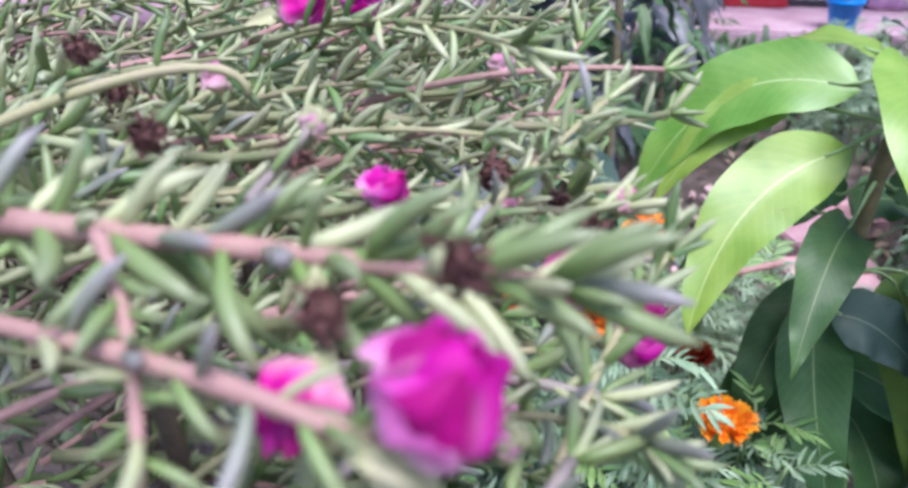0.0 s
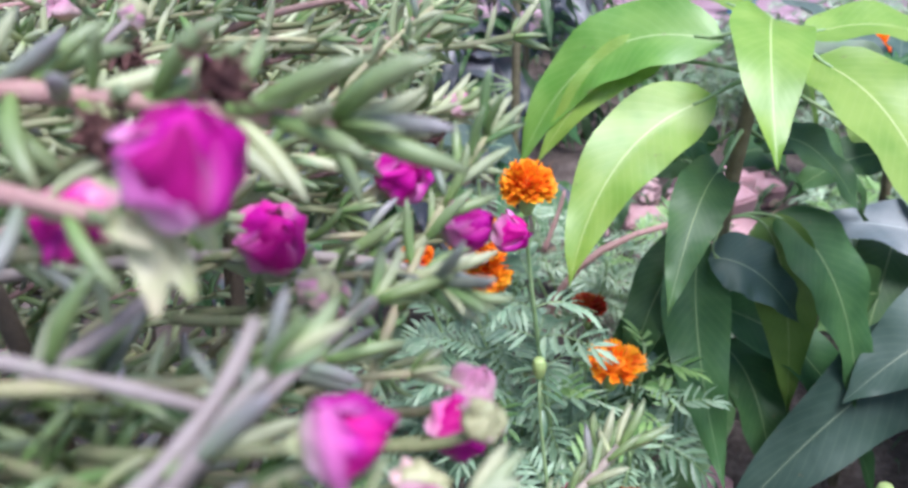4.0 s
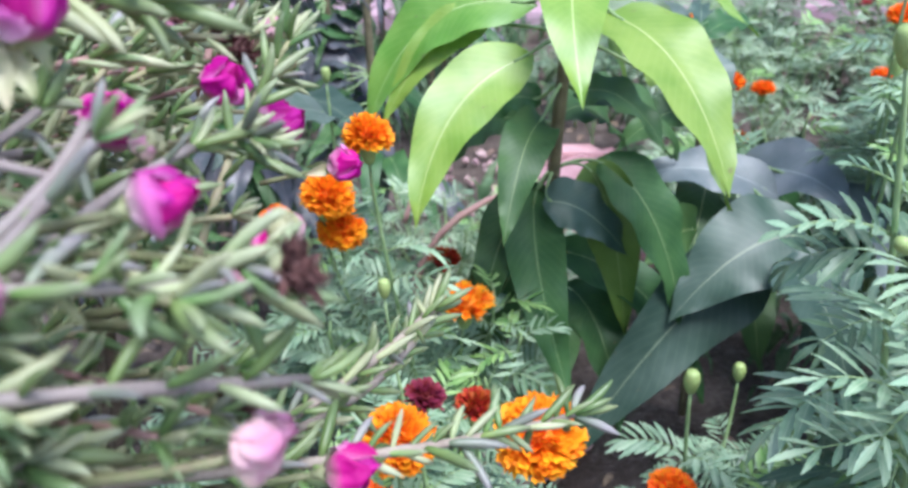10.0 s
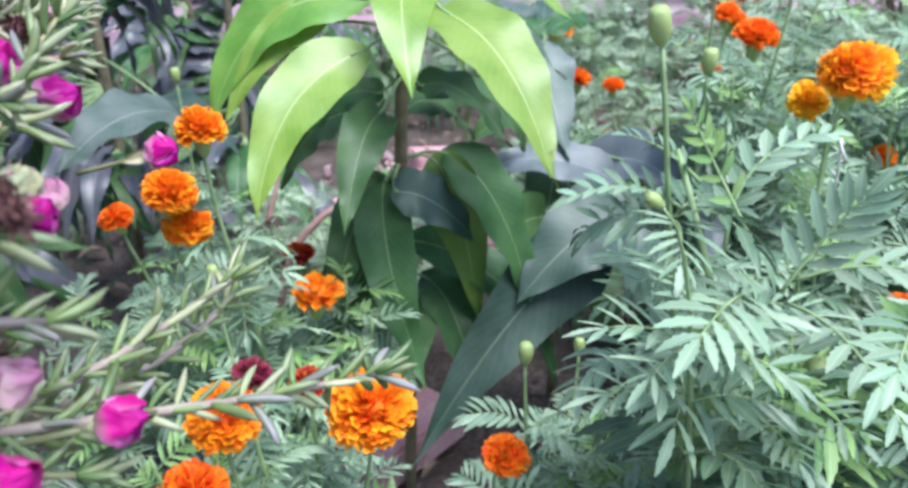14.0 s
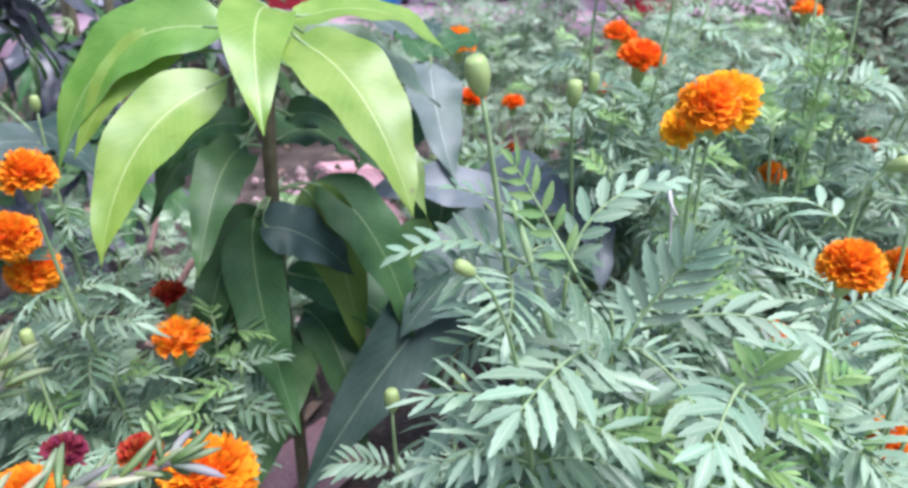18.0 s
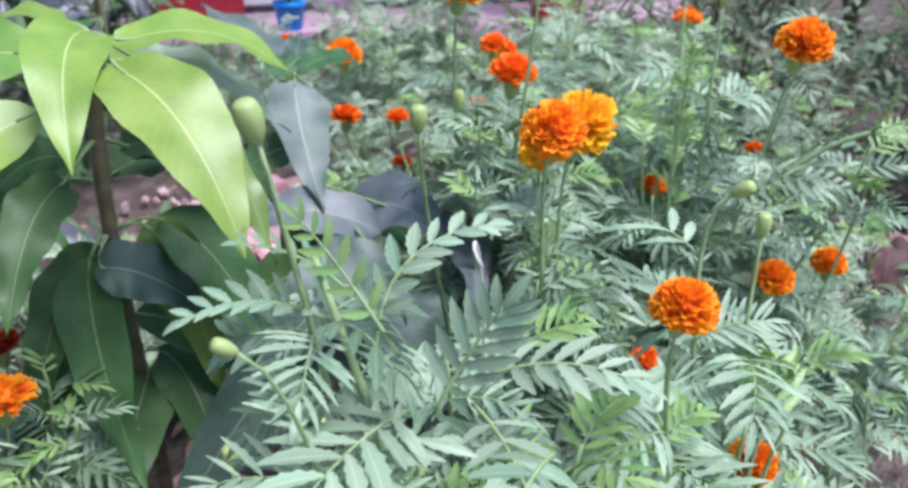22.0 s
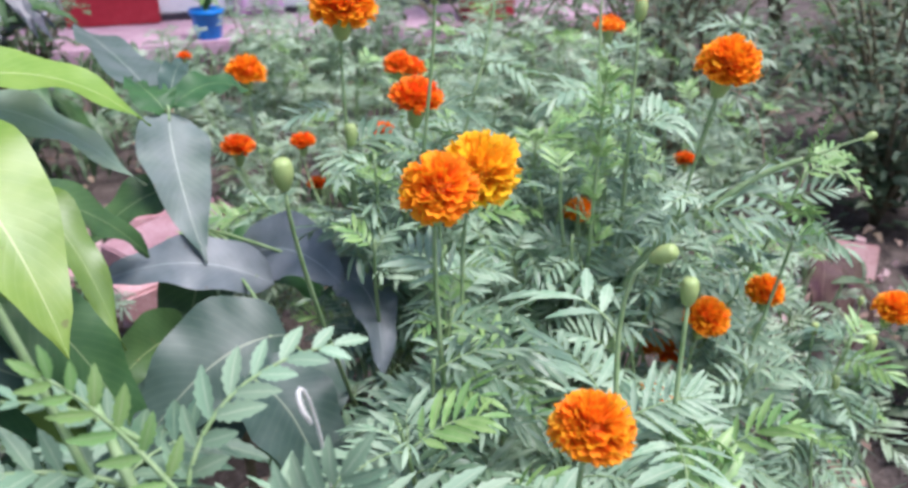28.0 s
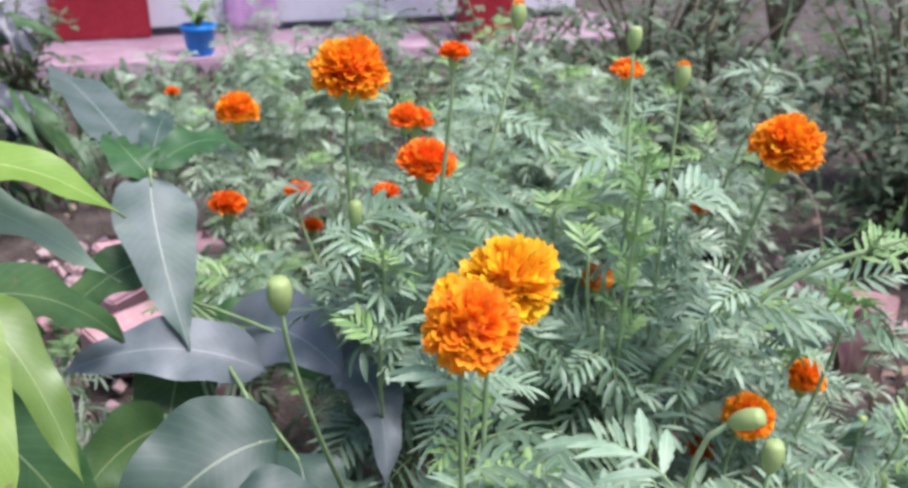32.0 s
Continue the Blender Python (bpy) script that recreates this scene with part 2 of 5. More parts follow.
BARK = rough_material("sapling_bark", [(0.3, (0.10, 0.085, 0.05)), (0.6, (0.20, 0.17, 0.10)), (0.8, (0.17, 0.21, 0.09))], 60.0, 0.7, 0.5, 0.001)
ORANGE = petal_material("orange_petal", (0.80, 0.135, 0.0), (0.95, 0.25, 0.002), (0.98, 0.385, 0.008))
DEEP = petal_material("deep_orange_petal", (0.70, 0.08, 0.0), (0.90, 0.155, 0.003), (0.95, 0.24, 0.008))
GOLD = petal_material("golden_petal", (0.90, 0.30, 0.0), (0.96, 0.45, 0.003), (0.98, 0.58, 0.012))
AMBER = petal_material("amber_petal", (0.80, 0.15, 0.0), (0.92, 0.26, 0.002), (0.96, 0.38, 0.006))
RUST = petal_material("withered_petal", (0.16, 0.025, 0.01), (0.40, 0.04, 0.012), (0.50, 0.07, 0.02))
MAROON = petal_material("maroon_petal", (0.09, 0.012, 0.02), (0.22, 0.02, 0.045), (0.30, 0.04, 0.07))
MAGENTA = petal_material("magenta_petal", (0.72, 0.40, 0.46), (0.68, 0.002, 0.34), (0.51, 0.001, 0.25), 0.50, 0.28, (0.78, 0.26, 0.57))
PINK_BACK = petal_material("pink_petal_back", (0.82, 0.62, 0.60), (0.74, 0.22, 0.48), (0.58, 0.003, 0.31), 0.50, 0.28, (0.82, 0.46, 0.62))
BLUSH = petal_material("blush_petal", (0.75, 0.62, 0.45), (0.74, 0.50, 0.50), (0.66, 0.26, 0.42), 0.45)
WITHERED = petal_material("dead_petal", (0.30, 0.19, 0.14), (0.12, 0.055, 0.05), (0.05, 0.022, 0.026), 0.7, 0.1)
SEPAL = green_material("sepal", (0.33, 0.38, 0.17), (0.52, 0.47, 0.30), 0.45, 0.15)
BUD_TOP = green_material("bud_top", (0.42, 0.42, 0.08), (0.60, 0.50, 0.10), 0.5, 0.2)
CALYX = green_material("calyx", (0.27, 0.40, 0.11), (0.40, 0.50, 0.20), 0.45, 0.12)
SOIL = rough_material("soil", [(0.3, (0.042, 0.032, 0.027)), (0.5, (0.105, 0.08, 0.068)), (0.7, (0.22, 0.175, 0.155))], 9.0, 0.95, 1.0, 0.02)
DRY = rough_material("dry_leaf", [(0.3, (0.13, 0.085, 0.06)), (0.55, (0.26, 0.18, 0.13)), (0.8, (0.46, 0.37, 0.32))], 30.0, 0.8, 0.5, 0.001, 0.4)
BLEACHED = rough_material("bleached_stalk", [(0.3, (0.48, 0.45, 0.38)), (0.6, (0.66, 0.64, 0.58)), (0.8, (0.74, 0.72, 0.68))], 40.0, 0.7, 0.4, 0.001)
BRICK = rough_material("pink_brick", [(0.28, (0.34, 0.17, 0.17)), (0.5, (0.52, 0.30, 0.31)), (0.75, (0.63, 0.46, 0.46))], 14.0, 0.9, 0.6, 0.003, 0.5)
RUBBLE = rough_material("brick_rubble", [(0.28, (0.36, 0.20, 0.20)), (0.5, (0.52, 0.34, 0.34)), (0.75, (0.66, 0.54, 0.54))], 20.0, 0.9, 0.5, 0.002, 0.45)
PLINTH = rough_material("pink_plaster", [(0.3, (0.30, 0.17, 0.21)), (0.5, (0.46, 0.30, 0.36)), (0.72, (0.60, 0.46, 0.50))], 5.0, 0.85, 0.4, 0.003)
RED = rough_material("red_paint", [(0.3, (0.26, 0.012, 0.02)), (0.55, (0.36, 0.022, 0.035)), (0.8, (0.42, 0.07, 0.08))], 4.0, 0.5, 0.25, 0.002)
WHITE = rough_material("white_paint", [(0.3, (0.58, 0.56, 0.57)), (0.5, (0.76, 0.74, 0.75)), (0.8, (0.80, 0.79, 0.79))], 3.0, 0.6, 0.2, 0.002)
LILAC = rough_material("lilac_cloth", [(0.3, (0.50, 0.27, 0.48)), (0.55, (0.62, 0.38, 0.58)), (0.8, (0.70, 0.52, 0.66))], 12.0, 0.8, 0.4, 0.003)
BLUE = rough_material("blue_plastic", [(0.3, (0.004, 0.16, 0.55)), (0.6, (0.008, 0.24, 0.70)), (0.8, (0.02, 0.32, 0.76))], 26.0, 0.35, 0.2, 0.001)
SHADOW_GAP = rough_material("dark_gap_strip", [(0.3, (0.03, 0.025, 0.035)), (0.7, (0.06, 0.05, 0.06))], 8.0, 0.8, 0.3, 0.002)
ROOF = rough_material("roof_sheet", [(0.3, (0.12, 0.11, 0.11)), (0.7, (0.22, 0.21, 0.2))], 6.0, 0.7, 0.3, 0.002)


# ---- shapes ----
class Shape:
    """Vertices, faces and blade coordinates, gathered and made into one mesh."""

    def __init__(self):
        self.v, self.f, self.uv, self.mat = [], [], [], []

    def add(self, verts, faces, uvs=None, slot=0):
        k = len(self.v)
        self.v += [tuple(p) for p in verts]
        self.uv += list(uvs) if uvs else [(0.5, 0.5)] * len(verts)
        self.f += [tuple(i + k for i in f) for f in faces]
        self.mat += [slot] * len(faces)
        return self

    def mesh(self, name, *materials, smooth=True):
        me = bpy.data.meshes.new(name)
        me.from_pydata(self.v, [], self.f)
        for m in materials:
            me.materials.append(m)
        layer = me.uv_layers.new(name="UVMap")
        index = np.empty(len(me.loops), dtype=np.int32)
        me.loops.foreach_get("vertex_index", index)
        layer.data.foreach_set("uv", np.array(self.uv, dtype=np.float32)[index].ravel())
        me.polygons.foreach_set("use_smooth", [smooth] * len(self.f))
        me.polygons.foreach_set("material_index", self.mat)
        me.update()
        return me


def thing(name, at, label, category, group="", kind=""):
    ob = new(name)
    ob.empty_display_size = 0.02
    ob.location = at
    return tagged(ob, label, category, group, kind)


def part(name, mesh, parent, label="", m=None):
    ob = new(name, mesh)
    ob.parent = parent
    if m is not None:
        ob.matrix_basis = m
    return tagged(ob, label)


def arr(p):
    return np.array(p, dtype=float)


def unit(p):
    return arr(p) / max(1e-9, np.linalg.norm(p))


def bezier(points, n):
    """A smooth curve of n points led by two to five control points."""
    pts = [arr(p) for p in points]
    out = []
    for t in np.linspace(0, 1, n):
        q = pts
        while len(q) > 1:
            q = [a + (b - a) * t for a, b in zip(q, q[1:])]
        out.append(q[0])
    return out


def tube(path, radii, sides=6, cap=True):
    """Ring vertices and faces of a round stem along a path."""
    n = len(path)
    tang = [unit(path[min(i + 1, n - 1)] - path[max(i - 1, 0)]) for i in range(n)]
    ref = arr((0, 0, 1)) if abs(tang[0][2]) < 0.9 else arr((1, 0, 0))
    verts, faces, uvs = [], [], []
    for i in range(n):
        u = unit(np.cross(tang[i], ref))
        w = np.cross(u, tang[i])
        ref = w
        for k in range(sides):
            a = 2 * math.pi * k / sides
            verts.append(path[i] + radii[i] * (math.cos(a) * u + math.sin(a) * w))
            uvs.append((k / sides, i / (n - 1)))
    for i in range(n - 1):
        for k in range(sides):
            a, b = i * sides + k, i * sides + (k + 1) % sides
            faces.append((a, b, b + sides, a + sides))
    if cap:
        faces.append(tuple(range(sides))[::-1])
        faces.append(tuple(range((n - 1) * sides, n * sides)))
    return verts, faces, uvs


def taper(r0, r1, n):
    return [r0 + (r1 - r0) * i / (n - 1) for i in range(n)]


def lathe(profile, sides=12, ribs=0.0):
    """A round body from (radius, height) pairs."""
    verts, faces, uvs = [], [], []
    n = len(profile)
    for i, (r, z) in enumerate(profile):
        for k in range(sides):
            a = 2 * math.pi * k / sides
            q = r * (1 + ribs * math.cos(a * sides / 2))
            verts.append((q * math.cos(a), q * math.sin(a), z))
            uvs.append((k / sides, i / (n - 1)))
    for i in range(n - 1):
        for k in range(sides):
            a, b = i * sides + k, i * sides + (k + 1) % sides
            faces.append((a, b, b + sides, a + sides))
    faces.append(tuple(range(sides))[::-1])
    faces.append(tuple(range((n - 1) * sides, n * sides)))
    return verts, faces, uvs


def facing(at, way, size, spin=0.0):
    """The pose of a piece whose own z axis points along way."""
    q = Vector(way).to_track_quat("Z", "Y").to_matrix().to_4x4()
    return Matrix.Translation(Vector(at)) @ q @ Matrix.Rotation(spin, 4, "Z") @ Matrix.Scale(size, 4)


def along(at, way, up, size):
    """The pose of a leaf whose own y axis points along way and whose face looks to up."""
    y = Vector(way).normalized()
    x = y.cross(Vector(up)).normalized()
    z = x.cross(y)
    return Matrix.Translation(Vector(at)) @ Matrix((x, y, z)).transposed().to_4x4() @ Matrix.Scale(size, 4)


def blade(path, width, face, fold=0.25, wave=0.004, blunt=0.75, rng=None, across=6):
    """A leaf blade along a curve: folded on its midrib, waved at the edges, drawn out to a tip."""
    rng = rng or random.Random(1)
    n = len(path)
    verts, faces, uvs = [], [], []
    ph, fr = rng.uniform(0, 6), rng.uniform(16, 24)
    for i, p in enumerate(path):
        v = i / (n - 1)
        tan = unit(path[min(i + 1, n - 1)] - path[max(i - 1, 0)])
        side = unit(np.cross(tan, arr(face)))
        up = np.cross(side, tan)
        w = 0.5 * width * max(0.012, math.sin(math.pi * min(1, v ** blunt)) ** 0.8) * (1 - 0.25 * v)
        if v > 0.9:
            w *= 0.75
        for k in range(across + 1):
            u = k / across * 2 - 1
            rise = fold * abs(u) * w + wave * math.sin(v * fr + ph + (1.7 if u > 0 else 0)) * abs(u) ** 2
            verts.append(p + side * (u * w) + up * rise)
            uvs.append((k / across, v))
    m = across + 1
    for i in range(n - 1):
        for k in range(across):
            a = i * m + k
            faces.append((a, a + 1, a + 1 + m, a + m))
    return verts, faces, uvs


# ---- ground, bed edge and house ----
rng = random.Random(11)
gs = Shape()
N = 110
span = [-60, -30, -16, -9, -6] + list(np.linspace(-4.5, 6.5, N)) + [9, 14, 24, 45, 70]
gv = []
for yy in span:
    for xx in span:
        near = max(0.0, 1 - math.hypot(xx - 1, yy - 1) / 9)
        zz = near * (0.022 * noise.noise((xx * 2.1, yy * 2.1, 0)) + 0.012 * noise.noise((xx * 9, yy * 9, 3)))
        gv.append((xx, yy, zz - 0.01))
M = len(span)
gs.add(gv, [(j * M + i, j * M + i + 1, (j + 1) * M + i + 1, (j + 1) * M + i) for j in range(M - 1) for i in range(M - 1)])
ground = tagged(new("ground", gs.mesh("ground", SOIL)), "dark garden soil strewn with dry litter", "ground", kind="structure")


def box_shape(sx, sy, sz, worn, rng, cuts=3):
    """A block with worn corners and uneven faces, standing on z = 0."""
    bm = bmesh.new()
    bmesh.ops.create_cube(bm, size=1)
    bmesh.ops.scale(bm, vec=(sx, sy, sz), verts=bm.verts)
    bmesh.ops.translate(bm, vec=(0, 0, sz / 2), verts=bm.verts)
    if worn:
        bmesh.ops.bevel(bm, geom=bm.edges[:], offset=worn, segments=2, affect="EDGES")
        for v in bm.verts:
            v.co += Vector([rng.uniform(-0.3, 0.3) * worn for _ in range(3)])
    me = bpy.data.meshes.new("block")
    bm.to_mesh(me)
    bm.free()
    return me


def block(name, size, mat, worn, seed):
    me = box_shape(*size, worn, random.Random(seed))
    me.name = name
    me.materials.append(mat)
    return me


# broken pink bricks that edge the bed and lie on the soil
brick_meshes = [block("brick", s, BRICK, 0.006, i) for i, s in enumerate(((0.22, 0.105, 0.07), (0.16, 0.105, 0.07), (0.11, 0.10, 0.065), (0.23, 0.11, 0.07)))]
for i, (x, y, z, rx, ry, rz) in enumerate((
        (0.82, 2.11, 0.0, 24, 0, 20), (0.79, 1.78, 0.0, 10, 6, -15),
        (0.64, 2.03, 0.0, 14, 0, -10), (0.98, 2.22, 0.0, 10, 0, 15), (0.40, 0.96, 0.0, 0, 0, 30),
        (2.34, 1.02, 0.0, 68, 8, -35), (2.56, 0.86, 0.0, 0, 0, 60), (2.10, 1.90, 0.0, 0, 0, 10), (0.76, 1.75, 0.07, 8, 0, 15), (0.83, 1.62, 0.0, 0, 6, -25), (0.81, 1.68, 0.06, 4, 0, 5), (0.80, 1.98, 0.07, 12, 0, 30), (0.86, 2.16, 0.06, 0, 8, 10))):
    b = new("brick", brick_meshes[i % 4])
    b.matrix_world = pose(x, y, z + (0.03 if rx > 30 else 0.0), rx, ry, rz)
    tagged(b, "broken pink brick lying on the soil", "brick", "loose bricks on the soil")

# house front beyond the bed: a plinth, red posts and white boards
WALL_A, WALL_TURN = Vector((1.07, 4.64, 0)), math.degrees(math.atan2(-0.25, 1.0))


def on_wall(u, out, z):
    """A place u metres along the house front, out metres before it."""
    return Matrix.Translation(WALL_A) @ Matrix.Rotation(radians(WALL_TURN), 4, "Z") @ Matrix.Translation((u, -out, z))


house = thing("house", WALL_A, "white house front with red posts on a pink plinth", "house", kind="structure")
house.rotation_euler = (0, 0, radians(WALL_TURN))
part("plinth", block("plinth", (12, 1.5, 0.11), PLINTH, 0.012, 3), house, "weathered pink plaster plinth", Matrix.Translation((-2.4, 0.75, -0.01)))
part("wall", block("wall", (11.6, 0.2, 2.7), WHITE, 0.004, 4), house, "white painted wall", Matrix.Translation((-2.4, 0.92, 0.102)))
part("gap_strip", block("gap_strip", (11.6, 0.03, 0.045), SHADOW_GAP, 0.003, 5), house, "dark strip painted for the shaded gap along the wall's foot", Matrix.Translation((-2.4, 0.80, 0.102)))
post_mesh = block("post", (0.54, 0.12, 2.65), RED, 0.01, 6)
pillar_mesh = block("post", (0.30, 0.22, 2.65), RED, 0.012, 7)
for u, back, shape in ((-6.2, 0.765, post_mesh), (-3.1, 0.765, post_mesh), (0.21, 0.765, post_mesh), (2.42, 0.14, pillar_mesh)):
    part("post", shape, house, "dark red painted post", Matrix.Translation((u, back, 0.102)))
part("roof", block("roof", (13, 1.9, 0.1), ROOF, 0.02, 8), house, "", Matrix.Translation((-2.4, 0.75, 2.76)))

# cloth hung on the house front
cs = Shape()
path = [arr((0, 0, 0.72 - 0.08 * i)) for i in range(10)]
verts, faces = [], []
for i, p in enumerate(path):
    for k in range(15):
        verts.append((k * 0.045, 0.016 * math.sin(k * 1.3 + i * 0.15), p[2]))
for i in range(9):
    for k in range(14):
        a = i * 15 + k
        faces.append((a, a + 1, a + 16, a + 15))
cs.add(verts, faces)
cloth_mesh = cs.mesh("cloth", LILAC)
cloth = tagged(new("cloth", cloth_mesh), "lilac cloth hanging in folds against the white wall", "cloth")
cloth.matrix_world = on_wall(0.93, -0.74, 0.112) @ Matrix.Diagonal((0.50, 1, 1, 1))
solid = cloth.modifiers.new("thickness", "SOLIDIFY")
solid.thickness = 0.004

# blue plastic pot with a seedling, at the plinth's edge
pot = thing("plant_pot", on_wall(0.73, -0.13, 0.10).translation, "blue plastic plant pot with a green seedling, standing on the plinth", "plant pot")
part("cup", Shape().add(*lathe([(0.062, 0.0), (0.068, 0.006), (0.088, 0.135), (0.097, 0.138), (0.098, 0.165), (0.090, 0.165), (0.084, 0.13)], 20)).mesh("cup", BLUE), pot, "blue plastic cup with a rolled rim")
part("earth", Shape().add(*lathe([(0.083, 0.118), (0.083, 0.135), (0.05, 0.142), (0.004, 0.145)], 16)).mesh("earth", SOIL), pot, "dark potting soil")
for i in range(11):
    a = i * 2.4
    tip = (0.11 * math.cos(a), 0.11 * math.sin(a), 0.24 + 0.07 * math.sin(i * 1.7))
    bl = blade(bezier([(0, 0, 0.14), (0.04 * math.cos(a), 0.04 * math.sin(a), 0.27), tip], 6), 0.06, (0, 0, 1), across=2)
    part("leaf", Shape().add(*bl).mesh("leaf", FRESH), pot)


# ---- mango saplings ----
STEMS = {}


def sapling(name, base, spine, radius, label):
    """A thin woody stem, to which leaves are added one by one."""
    t = thing(name, base, label, "sapling")
    stem = bezier([arr(p) - arr(base) for p in spine], 14)
    part("trunk", Shape().add(*tube(stem, taper(radius, radius * 0.85, 14), 8)).mesh("trunk", BARK), t)
    STEMS[t.name] = stem, arr(base), random.Random(len(STEMS) + 3)
    return t


def stalked_leaf(t, b, c, e, width, face, mat):
    """A leathery leaf from its base over a control point to its tip, on a stalk that runs back to the stem."""
    stem, b0, lr = STEMS[t.name]
    b, c, e = arr(b) - b0, arr(c) - b0, arr(e) - b0
    curve = bezier([b, c, e], 20)
    leaf = part("leaf", Shape().add(*blade(curve, width, face, 0.16, 0.0032 if mat is YOUNG else 0.0058, 0.72, lr, 8)).mesh("leaf", mat), t)
    near = min(stem, key=lambda q: np.linalg.norm(q - b - arr((0, 0, 0.012))))
    if np.linalg.norm(near - b) > 0.008:
        p = bezier([near, (near + b) / 2 + arr((0, 0, 0.012)), b, curve[2]], 7)
        part("stalk", Shape().add(*tube(p, taper(0.0028, 0.0016, 7), 5)).mesh("stalk", STALK), leaf)


lime_sapling = sapling("mango_sapling", (0.385, 0.87, 0.0), [(0.385, 0.87, -0.02), (0.40, 0.86, 0.35), (0.355, 0.80, 0.60), (0.395, 0.795, 0.835)], 0.0098, "mango sapling with drooping lime-green young leaves above dark ones")
stalked_leaf(lime_sapling, (0.335, 0.765, 0.770), (0.214, 0.735, 0.752), (0.177, 0.655, 0.622), 0.088, (-0.35, -0.75, 0.55), YOUNG)
stalked_leaf(lime_sapling, (0.350, 0.800, 0.815), (0.215, 0.870, 0.850), (0.146, 0.830, 0.672), 0.098, (-0.40, -0.60, 0.70), YOUNG)
stalked_leaf(lime_sapling, (0.395, 0.800, 0.838), (0.352, 0.715, 0.862), (0.345, 0.627, 0.745), 0.086, (-0.1, -0.75, 0.65), YOUNG)
stalked_leaf(lime_sapling, (0.400, 0.715, 0.818), (0.452, 0.620, 0.808), (0.467, 0.546, 0.672), 0.112, (0.2, -0.75, 0.62), YOUNG)
stalked_leaf(lime_sapling, (0.408, 0.760, 0.828), (0.520, 0.770, 0.862), (0.592, 0.740, 0.776), 0.074, (0.15, -0.30, 0.95), YOUNG)
stalked_leaf(lime_sapling, (0.300, 0.83, 0.79), (0.24, 0.83, 0.82), (0.166, 0.82, 0.685), 0.060, (-0.2, -0.8, 0.5), YOUNG)
stalked_leaf(lime_sapling, (0.375, 0.83, 0.840), (0.31, 0.90, 0.875), (0.265, 0.93, 0.79), 0.060, (-0.3, 0.2, 0.9), YOUNG)
stalked_leaf(lime_sapling, (0.405, 0.81, 0.80), (0.45, 0.84, 0.82), (0.475, 0.83, 0.70), 0.055, (0.4, -0.6, 0.6), YOUNG)
stalked_leaf(lime_sapling, (0.345, 0.75, 0.700), (0.30, 0.69, 0.712), (0.264, 0.625, 0.605), 0.064, (-0.2, -0.8, 0.5), OLD)
stalked_leaf(lime_sapling, (0.43, 0.80, 0.625), (0.50, 0.74, 0.60), (0.535, 0.724, 0.385), 0.088, (0.25, -0.85, 0.4), OLD)
stalked_leaf(lime_sapling, (0.415, 0.80, 0.62), (0.45, 0.77, 0.58), (0.47, 0.765, 0.375), 0.085, (-0.3, -0.8, 0.3), OLIVE)
stalked_leaf(lime_sapling, (0.352, 0.775, 0.585), (0.40, 0.75, 0.60), (0.47, 0.77, 0.495), 0.075, (0.0, -0.75, 0.65), GREY)
stalked_leaf(lime_sapling, (0.350, 0.800, 0.592), (0.325, 0.750, 0.525), (0.352, 0.640, 0.375), 0.082, (-0.3, -0.85, 0.3), OLD)
stalked_leaf(lime_sapling, (0.405, 0.83, 0.70), (0.46, 0.80, 0.735), (0.510, 0.76, 0.630), 0.062, (0.3, -0.6, 0.75), OLD)
stalked_leaf(lime_sapling, (0.36, 0.81, 0.70), (0.31, 0.82, 0.73), (0.255, 0.81, 0.655), 0.058, (-0.3, -0.5, 0.8), OLD)
stalked_leaf(lime_sapling, (0.395, 0.86, 0.66), (0.46, 0.92, 0.69), (0.53, 0.95, 0.58), 0.07, (0.3, -0.5, 0.8), OLD)
stalked_leaf(lime_sapling, (0.36, 0.86, 0.66), (0.29, 0.93, 0.68), (0.235, 0.95, 0.54), 0.075, (-0.3, -0.6, 0.7), OLD)
stalked_leaf(lime_sapling, (0.375, 0.84, 0.58), (0.29, 0.79, 0.57), (0.265, 0.74, 0.42), 0.075, (-0.4, -0.8, 0.4), OLD)
stalked_leaf(lime_sapling, (0.385, 0.85, 0.48), (0.52, 0.78, 0.48), (0.58, 0.73, 0.27), 0.085, (0.4, -0.7, 0.5), OLD)
stalked_leaf(lime_sapling, (0.455, 0.735, 0.745), (0.50, 0.69, 0.755), (0.515, 0.625, 0.618), 0.052, (0.3, -0.7, 0.6), SPRING)
stalked_leaf(lime_sapling, (0.43, 0.81, 0.800), (0.50, 0.79, 0.818), (0.582, 0.76, 0.712), 0.050, (0.2, -0.6, 0.75), LIGHTENED)
stalked_leaf(lime_sapling, (0.42, 0.83, 0.690), (0.53, 0.885, 0.700), (0.604, 0.921, 0.561), 0.085, (-0.1, -0.5, 0.85), OLD)
stalked_leaf(lime_sapling, (0.375, 0.84, 0.50), (0.30, 0.78, 0.50), (0.225, 0.73, 0.33), 0.110, (-0.3, -0.75, 0.6), OLD)
stalked_leaf(lime_sapling, (0.410, 0.85, 0.42), (0.450, 0.78, 0.42), (0.445, 0.70, 0.26), 0.085, (0.2, -0.8, 0.4), OLD)
stalked_leaf(lime_sapling, (0.395, 0.84, 0.40), (0.36, 0.74, 0.41), (0.29, 0.66, 0.28), 0.090, (-0.2, -0.8, 0.5), OLD)

